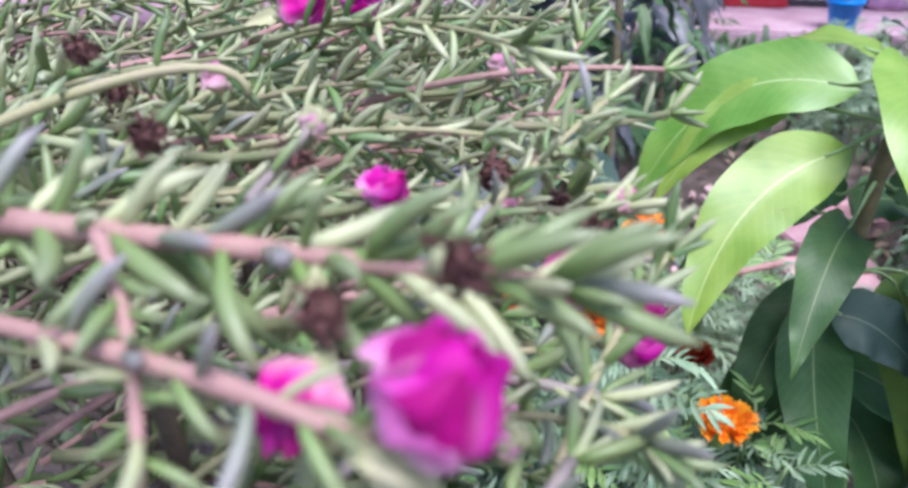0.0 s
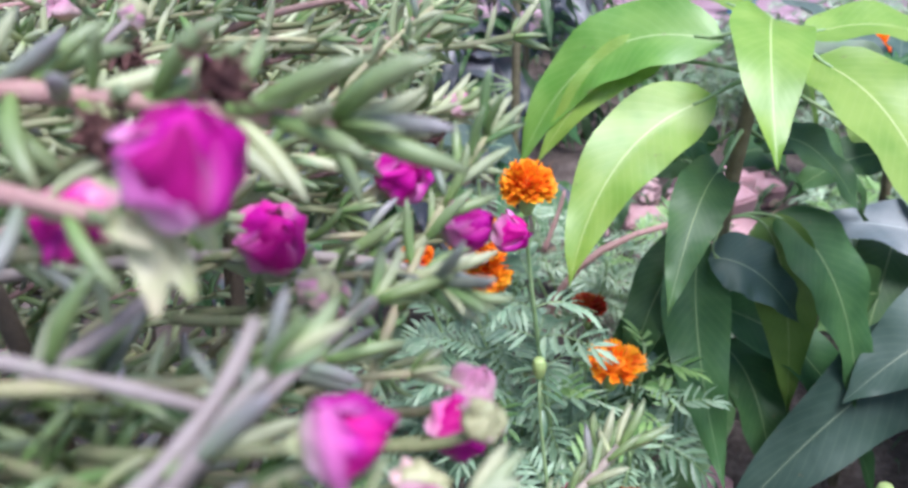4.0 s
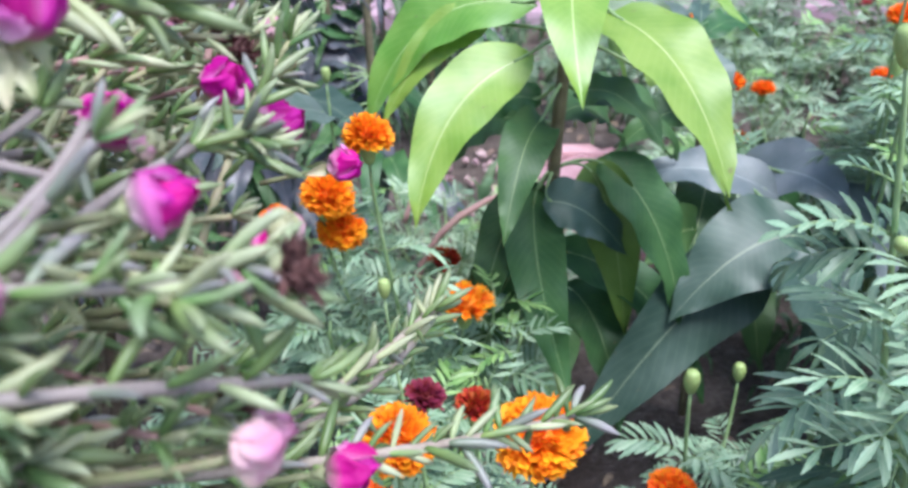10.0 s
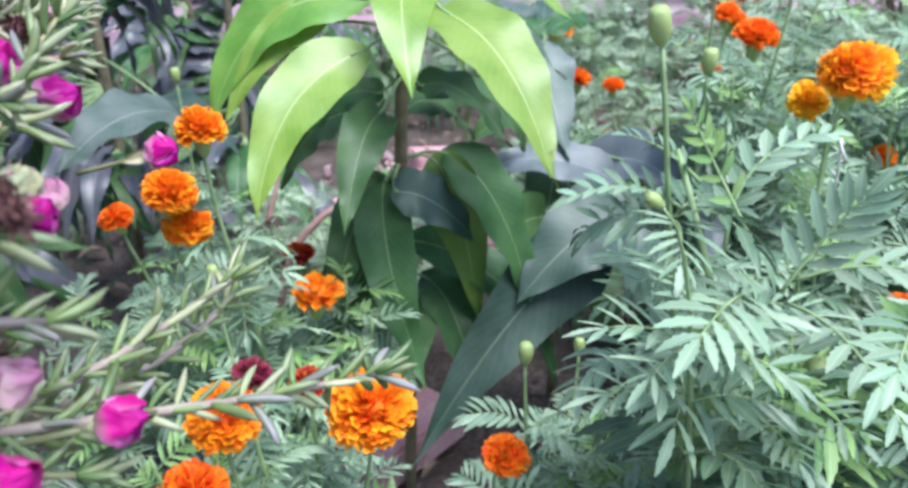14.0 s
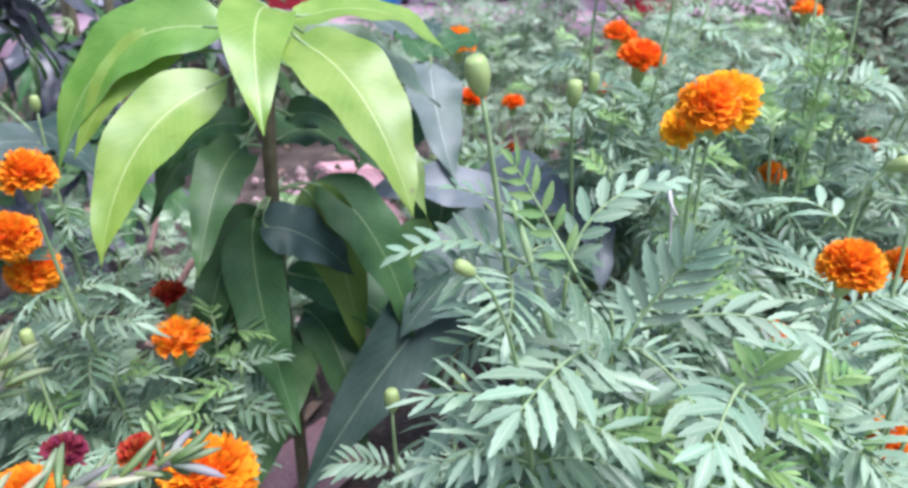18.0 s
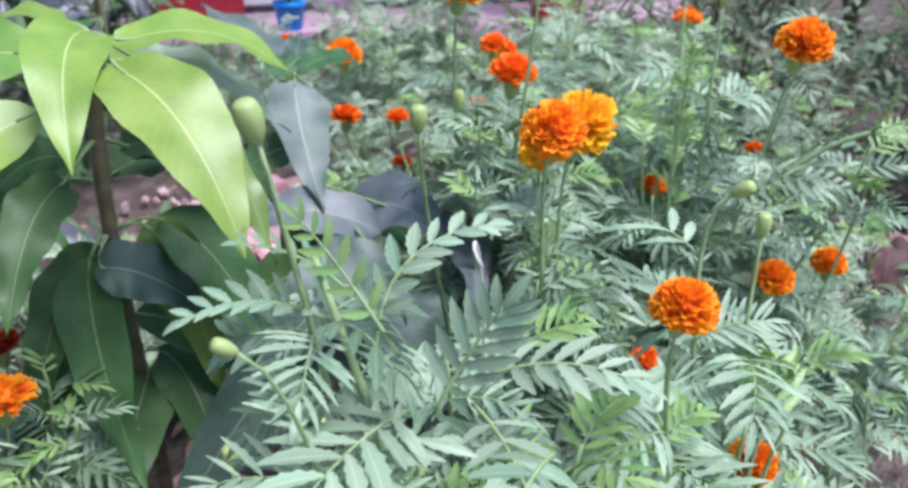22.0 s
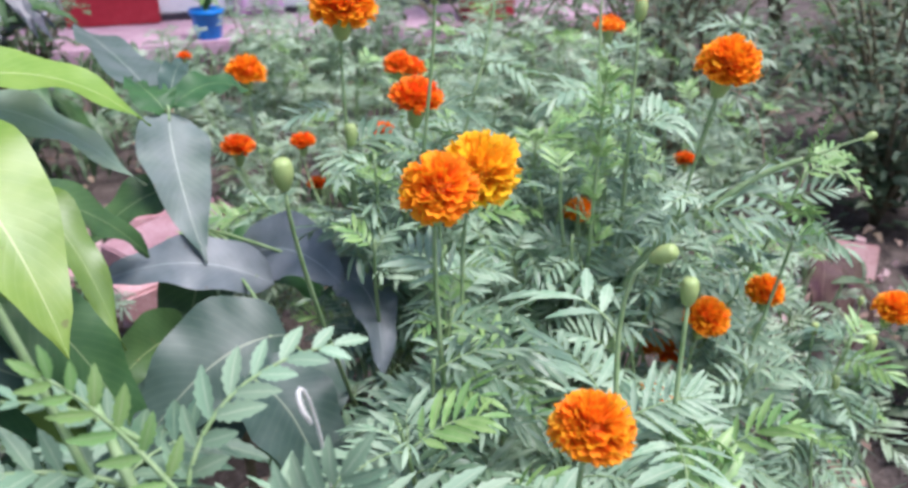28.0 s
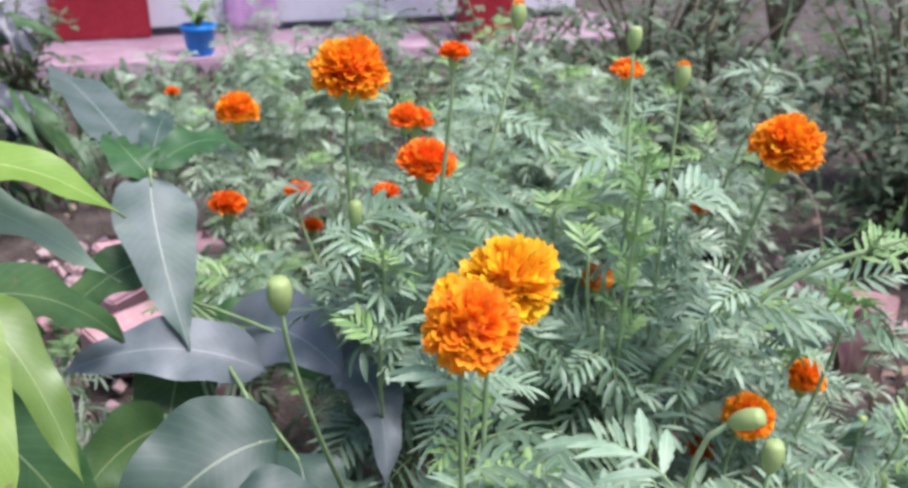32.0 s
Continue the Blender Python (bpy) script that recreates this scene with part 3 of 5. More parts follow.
grey_sapling = sapling("mango_sapling", (0.72, 1.03, 0.0), [(0.72, 1.03, -0.02), (0.715, 1.03, 0.4), (0.69, 1.04, 0.60), (0.681, 1.039, 0.708)], 0.008, "young mango sapling with broad grey-green leathery leaves")
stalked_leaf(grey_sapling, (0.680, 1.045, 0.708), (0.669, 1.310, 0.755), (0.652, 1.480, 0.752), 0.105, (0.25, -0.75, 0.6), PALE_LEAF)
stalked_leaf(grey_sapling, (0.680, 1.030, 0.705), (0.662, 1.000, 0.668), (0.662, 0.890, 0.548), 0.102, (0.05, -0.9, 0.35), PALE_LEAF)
stalked_leaf(grey_sapling, (0.685, 1.045, 0.706), (0.76, 1.09, 0.745), (0.826, 1.108, 0.690), 0.055, (0.1, -0.4, 0.9), OLD)
stalked_leaf(grey_sapling, (0.679, 1.035, 0.704), (0.655, 1.04, 0.745), (0.668, 1.160, 0.722), 0.070, (0.2, -0.7, 0.6), OLD)
stalked_leaf(grey_sapling, (0.684, 1.050, 0.706), (0.72, 1.12, 0.755), (0.745, 1.17, 0.735), 0.045, (0.3, -0.3, 0.9), GREY)
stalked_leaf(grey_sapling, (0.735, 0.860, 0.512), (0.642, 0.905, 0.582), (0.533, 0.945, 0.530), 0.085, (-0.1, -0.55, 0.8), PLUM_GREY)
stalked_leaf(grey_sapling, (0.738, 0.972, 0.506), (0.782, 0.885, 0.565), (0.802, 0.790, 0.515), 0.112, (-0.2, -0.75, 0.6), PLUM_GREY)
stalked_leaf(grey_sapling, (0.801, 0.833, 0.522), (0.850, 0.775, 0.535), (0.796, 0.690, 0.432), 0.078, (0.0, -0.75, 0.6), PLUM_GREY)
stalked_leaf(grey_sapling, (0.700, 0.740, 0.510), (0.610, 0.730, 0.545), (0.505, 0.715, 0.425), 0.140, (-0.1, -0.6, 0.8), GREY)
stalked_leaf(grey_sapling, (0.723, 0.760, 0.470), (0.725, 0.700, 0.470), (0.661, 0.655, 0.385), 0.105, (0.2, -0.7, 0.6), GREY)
stalked_leaf(grey_sapling, (0.70, 1.01, 0.60), (0.62, 1.00, 0.64), (0.54, 1.02, 0.54), 0.075, (-0.3, -0.5, 0.8), OLD)
stalked_leaf(grey_sapling, (0.71, 1.00, 0.52), (0.77, 0.93, 0.53), (0.85, 0.93, 0.40), 0.085, (0.3, -0.7, 0.6), OLD)
stalked_leaf(grey_sapling, (0.70, 1.00, 0.52), (0.64, 0.90, 0.53), (0.59, 0.84, 0.37), 0.105, (-0.2, -0.8, 0.5), OLD)
stalked_leaf(grey_sapling, (0.70, 0.95, 0.42), (0.70, 0.85, 0.44), (0.68, 0.76, 0.28), 0.115, (0.0, -0.8, 0.5), OLD)
stalked_leaf(grey_sapling, (0.624, 0.881, 0.466), (0.572, 0.871, 0.481), (0.512, 0.816, 0.453), 0.095, (-0.3, -0.9, 0.25), OLD)
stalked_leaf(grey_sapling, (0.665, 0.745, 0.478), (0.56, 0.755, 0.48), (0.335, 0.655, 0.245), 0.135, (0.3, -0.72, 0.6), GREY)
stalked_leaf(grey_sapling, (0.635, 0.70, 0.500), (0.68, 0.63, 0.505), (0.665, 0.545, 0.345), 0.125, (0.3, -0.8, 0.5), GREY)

# dark drooping shrub behind the flower cushion
shrub_rng = random.Random(5)
shrub_leaves = []
for i in range(58):
    a = i * 2.399
    h = 0.30 + 0.50 * ((i * 0.618) % 1)
    r = shrub_rng.uniform(0.10, 0.22)
    b = (-0.02 + 0.05 * math.cos(a), 1.55 + 0.05 * math.sin(a), h)
    e = (b[0] + r * math.cos(a), b[1] + r * math.sin(a), h - shrub_rng.uniform(0.0, 0.16))
    c = ((b[0] + e[0]) / 2, (b[1] + e[1]) / 2, h + 0.06)
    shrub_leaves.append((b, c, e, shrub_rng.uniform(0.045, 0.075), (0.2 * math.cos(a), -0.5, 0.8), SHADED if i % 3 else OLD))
shrub_leaves.append(((0.12, 1.16, 0.60), (0.042, 1.06, 0.68), (-0.055, 0.98, 0.59), 0.12, (-0.1, -0.5, 0.85), PALE_LEAF))
shrub_leaves.append(((0.02, 1.45, 0.55), (0.11, 1.20, 0.66), (0.19, 1.05, 0.56), 0.10, (0.2, -0.5, 0.85), GREY))
shrub = sapling("dark_shrub", (-0.03, 1.55, 0.0), [(-0.03, 1.55, -0.02), (-0.02, 1.56, 0.4), (-0.02, 1.55, 0.82)], 0.011, "dark shrub with drooping purple-grey leaves on bare soil")
for row in shrub_leaves:
    stalked_leaf(shrub, *row)
far_rng = random.Random(8)
for k, (bx, by) in enumerate(((-0.55, 2.1), (-0.22, 1.72), (0.16, 1.98), (0.35, 2.5), (-1.1, 2.9), (0.1, 3.2), (0.24, 1.75), (0.62, 2.9), (-0.35, 1.2), (0.66, 3.45), (0.35, 3.75))):
    some = []
    for i in range(30):
        a = i * 2.399 + k
        h = 0.22 + 0.62 * ((i * 0.618) % 1)
        r = far_rng.uniform(0.12, 0.26)
        b = (bx + 0.05 * math.cos(a), by + 0.05 * math.sin(a), h)
        e = (b[0] + r * math.cos(a), b[1] + r * math.sin(a), h - far_rng.uniform(0.0, 0.18))
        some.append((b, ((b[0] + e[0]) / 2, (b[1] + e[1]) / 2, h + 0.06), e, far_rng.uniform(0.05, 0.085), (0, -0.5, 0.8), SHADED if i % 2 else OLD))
    shrub = sapling("dark_shrub", (bx, by, 0.0), [(bx, by, -0.02), (bx, by + 0.02, 0.4), (bx, by, 0.86)], 0.011, "dark shrub with drooping grey leaves in the shade")
    for row in some:
        stalked_leaf(shrub, *row)


# ---- marigolds ----
def leaflet(shape, at, way, up, length, width, bend, slot=0):
    y = unit(way)
    x = unit(np.cross(y, up))
    z = np.cross(x, y)
    verts, uvs = [], []
    stations = ((0.0, 0.10), (0.17, 0.66), (0.21, 0.53), (0.36, 0.98), (0.41, 0.77), (0.56, 1.03), (0.61, 0.77), (0.75, 0.78), (0.80, 0.53), (0.91, 0.37), (1.0, 0.04))
    for v, w in stations:
        mid = arr(at) + y * (v * length) - z * (bend * v * v * length)
        for u in (-1, 0, 1):
            verts.append(mid + x * (u * w * width / 2) + z * (abs(u) * w * width * 0.16))
            uvs.append((0.5 + u / 2, v))
    faces = []
    for i in range(len(stations) - 1):
        for k in range(2):
            a = i * 3 + k
            faces.append((a, a + 1, a + 4, a + 3))
    shape.add(verts, faces, uvs, slot)


def feather_mesh(seed, mat, pairs, slim, curl):
    """A pinnate leaf one metre long, to be scaled: pairs of toothed leaflets and one at the end."""
    r = random.Random(seed)
    s = Shape()
    rib = bezier([(0, 0, 0), (0.02 * r.uniform(-1, 1), 0.5, 0.10 + 0.1 * curl), (0.05 * r.uniform(-1, 1), 0.84, -0.22 * curl)], 9)
    s.add(*tube(rib, taper(0.013, 0.006, 9), 4), slot=1)
    for i in range(pairs):
        v = 0.20 + 0.74 * i / (pairs - 1)
        at = rib[0] + (rib[-1] - rib[0]) * v
        k = min(8, max(1, round(v * 8)))
        at = rib[k] + (rib[k - 1] - rib[k]) * (k - v * 8)
        tan = unit(rib[k] - rib[k - 1])
        size = (0.30 + 0.19 * math.sin(math.pi * (0.15 + 0.8 * v))) * r.uniform(0.75, 1.2)
        for sgn in (-1, 1):
            side = unit(np.cross(tan, (0, 0, 1))) * sgn
            spread = r.uniform(0.75, 1.05) * (1.15 - 0.45 * v)
            way = side * spread + tan * (0.45 + 0.5 * v) + arr((0, 0, r.uniform(0.0, 0.32)))
            leaflet(s, at, way, arr((0, 0, 1)) + side * r.uniform(-0.3, 0.2), size, size * slim * r.uniform(0.85, 1.15), r.uniform(0.05, 0.3) * curl)
    leaflet(s, rib[-1], unit(rib[-1] - rib[-2]) + arr((0, 0, 0.05)), arr((0, 0, 1)), 0.36, 0.36 * slim * 1.1, 0.2 * curl)
    return s.mesh("leaf", mat, STALK)


FEATHERS = [feather_mesh(i, MATURE if i % 4 == 3 else FEATHER, 5 + i % 3, 0.185 + 0.024 * (i % 4), 0.5 + 0.35 * (i % 4)) for i in range(12)]
TENDER = [feather_mesh(40 + i, FRESH, 5 + i % 2, 0.24, 0.6) for i in range(4)]
FAR_FEATHERS = [feather_mesh(70 + i, MATURE if i == 5 else FAR_HAZED_GREEN, 6, 0.18, 0.9) for i in range(6)]


def head_mesh(seed, mat, count=340, ruffle=0.5, open_=1.0, ball=1.0):
    """A double marigold head of radius one, facing up: hundreds of narrow frilled petals over a dome."""
    r = random.Random(seed)
    s = Shape()
    lumps = [(r.uniform(0, 6.28), r.uniform(0.4, 1.5), r.uniform(-0.16, 0.12)) for _ in range(7)]
    for i in range(count):
        f = (i + 0.5) / count
        theta = min(1.66 * ball, 1.68 * ball * f ** 0.56 * open_ + r.uniform(-0.08, 0.08))
        phi = i * 2.39996 + r.uniform(-0.2, 0.2)
        d = arr((math.sin(theta) * math.cos(phi), math.sin(theta) * math.sin(phi), (0.66 if ball == 1.0 else 0.84) * math.cos(theta)))
        out = unit(d + arr([r.uniform(-0.25, 0.25) for _ in range(3)]))
        side = unit(np.cross(out, (0, 0, 1)) + arr((1e-4, 0, 0)))
        lift = np.cross(side, out)
        turn = r.uniform(-0.9, 0.9)
        side, lift = side * math.cos(turn) + lift * math.sin(turn), lift * math.cos(turn) - side * math.sin(turn)
        swell = sum(h * math.exp(-((phi - p + 3.14) % 6.28 - 3.14) ** 2 * 3 - (theta - q) ** 2 * 6) for p, q, h in lumps)
        L = r.uniform(0.80, 1.06) + swell
        w = (0.10 + 0.055 * f) * r.uniform(0.8, 1.3)
        curl = r.uniform(-0.08, 0.16)
        verts, uvs = [], []
        for v, ww in ((0.42, 0.45), (0.80, 0.85), (1.0, 1.15)):
            for k in range(4):
                u = k / 1.5 - 1
                frill = ruffle * w * ((-1) ** k) * (v > 0.9) * r.uniform(0.2, 0.8)
                p = d * (0.42 * L) + out * ((v - 0.42) * L) + side * (u * w * ww) + lift * (curl * v * v + 0.35 * w * u * u * ww)
                verts.append(p + out * frill)
                uvs.append((k / 3, (v - 0.42) / 0.58))
        s.add(verts, [(a, a + 1, a + 5, a + 4) for j in range(2) for a in range(j * 4, j * 4 + 3)], uvs)
    s.add(*lathe([(0.05, -0.25), (0.42, -0.2), (0.56, 0.1), (0.42, 0.35), (0.05, 0.46)], 10), slot=0)
    return s.mesh("flower_head", mat)


HEADS = {"orange": [head_mesh(i, ORANGE, ball=1.22) for i in range(3)], "deep": [head_mesh(10 + i, DEEP, 240) for i in range(2)],
         "amber": [head_mesh(50 + i, AMBER, ball=1.15) for i in range(2)], "gold": [head_mesh(20 + i, GOLD, ball=1.22) for i in range(2)], "rust": [head_mesh(30, RUST, 130, 0.5, 0.7)], "ragged": [head_mesh(33, DEEP, 110, 0.7), head_mesh(34, ORANGE, 110, 0.7)],
         "maroon": [head_mesh(36, MAROON, 140, 0.5, 0.8)]}
CUP = Shape().add(*lathe([(0.09, -1.12), (0.18, -1.07), (0.28, -0.82), (0.34, -0.45), (0.42, -0.12), (0.34, -0.08)], 14, 0.05)).mesh("calyx", CALYX)
BUD = Shape().add(*lathe([(0.15, -1.14), (0.30, -1.03), (0.50, -0.62), (0.62, -0.10), (0.65, 0.30), (0.57, 0.78), (0.43, 1.04)], 16, 0.06)).mesh("bud", CALYX)
bud_tip = Shape()
for i in range(12):
    a = i * 2 * math.pi / 12
    bud_tip.add([(0.5 * math.cos(a + s_ * 0.22) * k, 0.5 * math.sin(a + s_ * 0.22) * k, z) for z, k in ((0.75, 1.0), (0.98, 0.8)) for s_ in (-1, 1)], [(0, 1, 3, 2)], [(0, 0.3), (1, 0.3), (0, 1), (1, 1)])
bud_tip.add(*lathe([(0.48, 0.80), (0.38, 0.96), (0.1, 1.0)], 12))
BUD_TIP = bud_tip.mesh("bud_tip", BUD_TOP)
OPENING_TIP = head_mesh(61, ORANGE, 70, 0.5, 0.75)
for v_ in OPENING_TIP.vertices:
    v_.co = (v_.co.x * 0.62, v_.co.y * 0.62, v_.co.z * 0.75 + 0.75)
plant_no = [0]
# points kept free of leaves along sight lines from one camera eye
VIEW_EYE = arr((0.40, -0.05, 1.0))
SIGHT_POINTS = [arr(p) for p in ((1.25, 0.86, 0.49), (1.166, 0.525, 0.484), (1.335, 0.56, 0.455), (1.372, 0.788, 0.235), (1.528, 0.474, 0.404), (0.935, 0.333, 0.406), (0.873, 0.453, 0.49), (0.965, 0.88, 0.712),
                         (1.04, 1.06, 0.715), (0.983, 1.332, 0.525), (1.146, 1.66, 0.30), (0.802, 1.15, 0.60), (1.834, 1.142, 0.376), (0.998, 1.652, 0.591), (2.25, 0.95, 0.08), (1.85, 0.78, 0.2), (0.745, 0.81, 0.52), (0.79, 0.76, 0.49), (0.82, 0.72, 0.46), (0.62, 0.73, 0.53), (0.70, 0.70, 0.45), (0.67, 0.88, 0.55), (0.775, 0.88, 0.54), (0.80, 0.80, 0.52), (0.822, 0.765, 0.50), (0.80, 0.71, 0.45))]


def clear_of_sight_lines(p):
    """Whether a leaf at p leaves the camera's sight lines to these points open."""
    for q in SIGHT_POINTS:
        way = VIEW_EYE - q
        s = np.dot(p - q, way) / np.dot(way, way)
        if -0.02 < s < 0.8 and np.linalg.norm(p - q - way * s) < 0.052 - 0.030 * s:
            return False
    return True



def marigold(base, heads, shoots, label, fresh=0.84, leaf=0.085, far=False, density=1.0):
    """A bushy plant on its base. heads: (x, y, z, width, kind, way); shoots: (x, y, z) of leafy tips."""
    plant_no[0] += 1
    r = random.Random(100 + plant_no[0])
    t = thing("marigold_plant", base, label, "flower", "marigolds in the bed")
    b0 = arr(base)
    ends = [arr(h[:3]) for h in heads] + [arr(s) for s in shoots]
    top = sum(ends) / len(ends)
    height = max(0.12, top[2])
    fork = arr((b0[0] * 0.6 + top[0] * 0.4, b0[1] * 0.6 + top[1] * 0.4, height * 0.42)) - b0
    trunk = bezier([(0, 0, -0.02), fork * 0.5 + arr((r.uniform(-0.02, 0.02), 0, 0.03)), fork], 7)
    part("stem", Shape().add(*tube(trunk, taper(0.0055, 0.004, 7), 6)).mesh("stem", STALK), t)
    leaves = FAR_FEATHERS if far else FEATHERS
    joined = Shape() if far and base[1] > 2.0 else None
    for i, end in enumerate(ends):
        e = end - b0
        is_head = i < len(heads)
        way = unit(arr(heads[i][5]) + arr((0, 0, 0.7))) if is_head else unit((r.uniform(-0.4, 0.4), r.uniform(-0.4, 0.2), 1))
        size = heads[i][3] / 2 if is_head else 0.0
        start = trunk[r.choice((3, 4, 5, 6))]
        foot = e - way * size * 1.08
        ctrl = arr((start[0] * 0.35 + foot[0] * 0.65, start[1] * 0.35 + foot[1] * 0.65, start[2] * 0.45 + foot[2] * 0.55))
        path = bezier([start, ctrl, foot - way * 0.06, foot], 12)
        part("stem", Shape().add(*tube(path, taper(0.0034, 0.0017 if size > 0.008 or not is_head else 0.0009, 12), 5)).mesh("stem", STALK), t)
        if is_head:
            kind = heads[i][4]
            if kind in ("bud", "opening"):
                bud = part("bud", BUD, t, "pale green flower bud", facing(e, way, size, r.uniform(0, 3)))
                if kind == "bud":
                    part("bud_tip", BUD_TIP, bud, "closed yellow petals")
                else:
                    part("bud_tip", OPENING_TIP, bud, "first orange petals")
            else:
                hm = r.choice(HEADS[kind])
                head = part("flower_head", hm, t, {"orange": "orange double flower head", "deep": "deep orange flower head", "gold": "golden yellow flower head", "amber": "yellow-orange flower head", "rust": "withered rust-red flower head",
                                                   "ragged": "ragged orange flower head", "maroon": "dried maroon flower head"}[kind], facing(e, way, size, r.uniform(0, 6)))
                part("calyx", CUP, head, "green calyx")
        n = max(3, round((np.linalg.norm(foot - start) / 0.034 + (4 if not is_head else 0)) * density))
        stop = 0.74 if is_head else 1.0
        for k in range(n):
            v = 0.28 + (stop - 0.28) * (k + r.random()) / n
            at = path[min(11, int(v * 11))]
            a = k * 2.4 + r.uniform(-0.5, 0.5) + i
            rise = r.uniform(0.05, 0.55) if v < 0.9 else r.uniform(0.3, 0.9)
            d = (math.cos(a), math.sin(a), rise)
            up = (-0.5 * rise * math.cos(a) + r.uniform(-0.55, 0.55), -0.5 * rise * math.sin(a) - 0.15 + r.uniform(-0.45, 0.45), 1)
            size_l = leaf * r.uniform(0.7, 1.25) * (1.15 - 0.45 * v)
            mesh = r.choice(TENDER) if (joined is None and v > fresh and not is_head and r.random() < 0.5) else r.choice(leaves)
            if not clear_of_sight_lines(b0 + at + unit(d) * size_l * 0.5):
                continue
            m = along(at, d, up, size_l)
            if joined is None:
                part("leaf", mesh, t, "", m)
            else:
                joined.add([m @ v_.co for v_ in mesh.vertices], [tuple(p.vertices) for p in mesh.polygons], slot=1 if mesh.materials[0] is MATURE else 0)
    if joined is not None:
        tagged(part("leaves", joined.mesh("leaves", FAR_HAZED_GREEN, MATURE), t), kind="stuff")
    return t


UP = (0, 0, 1)
ASIDE = (0.25, -0.35, 0.9)
LEAN_W = (-0.3, -0.35, 0.85)
# the near plant with the large leaf spray
near_plant = marigold((0.56, 0.33, 0.0), [(0.425, 0.312, 0.867, 0.024, "bud", (-0.35, -0.1, 0.7)), (0.594, 0.288, 0.569, 0.034, "bud", LEAN_W), (0.380, 0.230, 0.783, 0.013, "bud", (-1, 0, 0.1))],
         [(0.56, 0.34, 0.655), (0.61, 0.235, 0.63), (0.56, 0.28, 0.60), (0.505, 0.27, 0.62)],
         "tall marigold with broad pale leaves and green buds", leaf=0.092, fresh=0.62)


def compound_leaf(plant, points, pairs, size, slim, mat, face, lift=0.2):
    """A pinnate leaf along a curve, its broad leaflets set in pairs on the rib."""
    r = random.Random(pairs * 7 + len(plant.children))
    o = arr(plant.location)
    rib = [p - o for p in bezier(points, 13)]
    s = Shape()
    s.add(*tube(rib, taper(0.0017, 0.0006, 13), 5), slot=1)
    for i in range(pairs):
        v = 0.24 + 0.70 * i / (pairs - 1)
        k = min(11, int(v * 12))
        tan = unit(rib[k + 1] - rib[k])
        at = rib[k] + (rib[k + 1] - rib[k]) * (v * 12 - k)
        up = unit(arr(face) - tan * np.dot(tan, face))
        L = size * (0.55 + 0.5 * math.sin(math.pi * (0.12 + 0.80 * v))) * r.uniform(0.88, 1.12)
        for sgn in (-1, 1):
            side = np.cross(tan, up) * sgn
            way = side * (1.0 - 0.35 * v) + tan * (0.55 + 0.4 * v) + up * (lift + r.uniform(-0.1, 0.15))
            leaflet(s, at + tan * sgn * size * 0.05, way, up, L, L * slim * r.uniform(0.9, 1.1), r.uniform(0.05, 0.3))
    leaflet(s, rib[-1], rib[-1] - rib[-2], face, size * 0.8, size * 0.8 * slim, 0.2)
    part("leaf", s.mesh("leaf", mat, STALK), plant)


compound_leaf(near_plant, [(0.480, 0.285, 0.705), (0.489, 0.306, 0.785), (0.566, 0.294, 0.783)], 7, 0.024, 0.40, FEATHER, (-0.35, -0.35, 0.8), 0.2)
compound_leaf(near_plant, [(0.472, 0.312, 0.722), (0.426, 0.321, 0.767), (0.379, 0.333, 0.745)], 7, 0.022, 0.40, FEATHER, (0.1, -0.3, 0.9), 0.5)
compound_leaf(near_plant, [(0.474, 0.315, 0.750), (0.452, 0.327, 0.779), (0.416, 0.326, 0.790)], 6, 0.016, 0.42, FEATHER, (0.1, -0.3, 0.9), 0.5)
compound_leaf(near_plant, [(0.500, 0.274, 0.675), (0.450, 0.237, 0.704), (0.402, 0.201, 0.700)], 6, 0.046, 0.27, FEATHER, (-0.1, -0.35, 0.9), 0.05)
compound_leaf(near_plant, [(0.532, 0.165, 0.705), (0.503, 0.145, 0.725), (0.470, 0.120, 0.712)], 5, 0.032, 0.32, FEATHER, (0.0, -0.35, 0.9), 0.05)
compound_leaf(near_plant, [(0.500, 0.245, 0.690), (0.523, 0.240, 0.735), (0.535, 0.225, 0.765)], 6, 0.034, 0.30, FEATHER, (0.0, -0.6, 0.7), 0.1)
compound_leaf(near_plant, [(0.490, 0.270, 0.720), (0.462, 0.300, 0.785), (0.440, 0.290, 0.815)], 6, 0.020, 0.34, FRESH, (-0.3, -0.5, 0.7), 0.3)
compound_leaf(near_plant, [(0.56, 0.30, 0.66), (0.60, 0.26, 0.70), (0.635, 0.22, 0.685)], 6, 0.034, 0.30, FEATHER, (0.1, -0.4, 0.9), 0.1)
compound_leaf(near_plant, [(0.56, 0.30, 0.64), (0.545, 0.22, 0.67), (0.525, 0.15, 0.64)], 6, 0.040, 0.28, FEATHER, (0.0, -0.3, 0.9), 0.05)
main_stem = [p - arr((0.56, 0.33, 0.0)) for p in bezier([(0.54, 0.30, 0.28), (0.51, 0.24, 0.52), (0.475, 0.27, 0.66), (0.458, 0.325, 0.775)], 12)]
part("stem", Shape().add(*tube(main_stem, taper(0.0058, 0.0024, 12), 8)).mesh("stem", STALK), near_plant, "thick pale green stem")
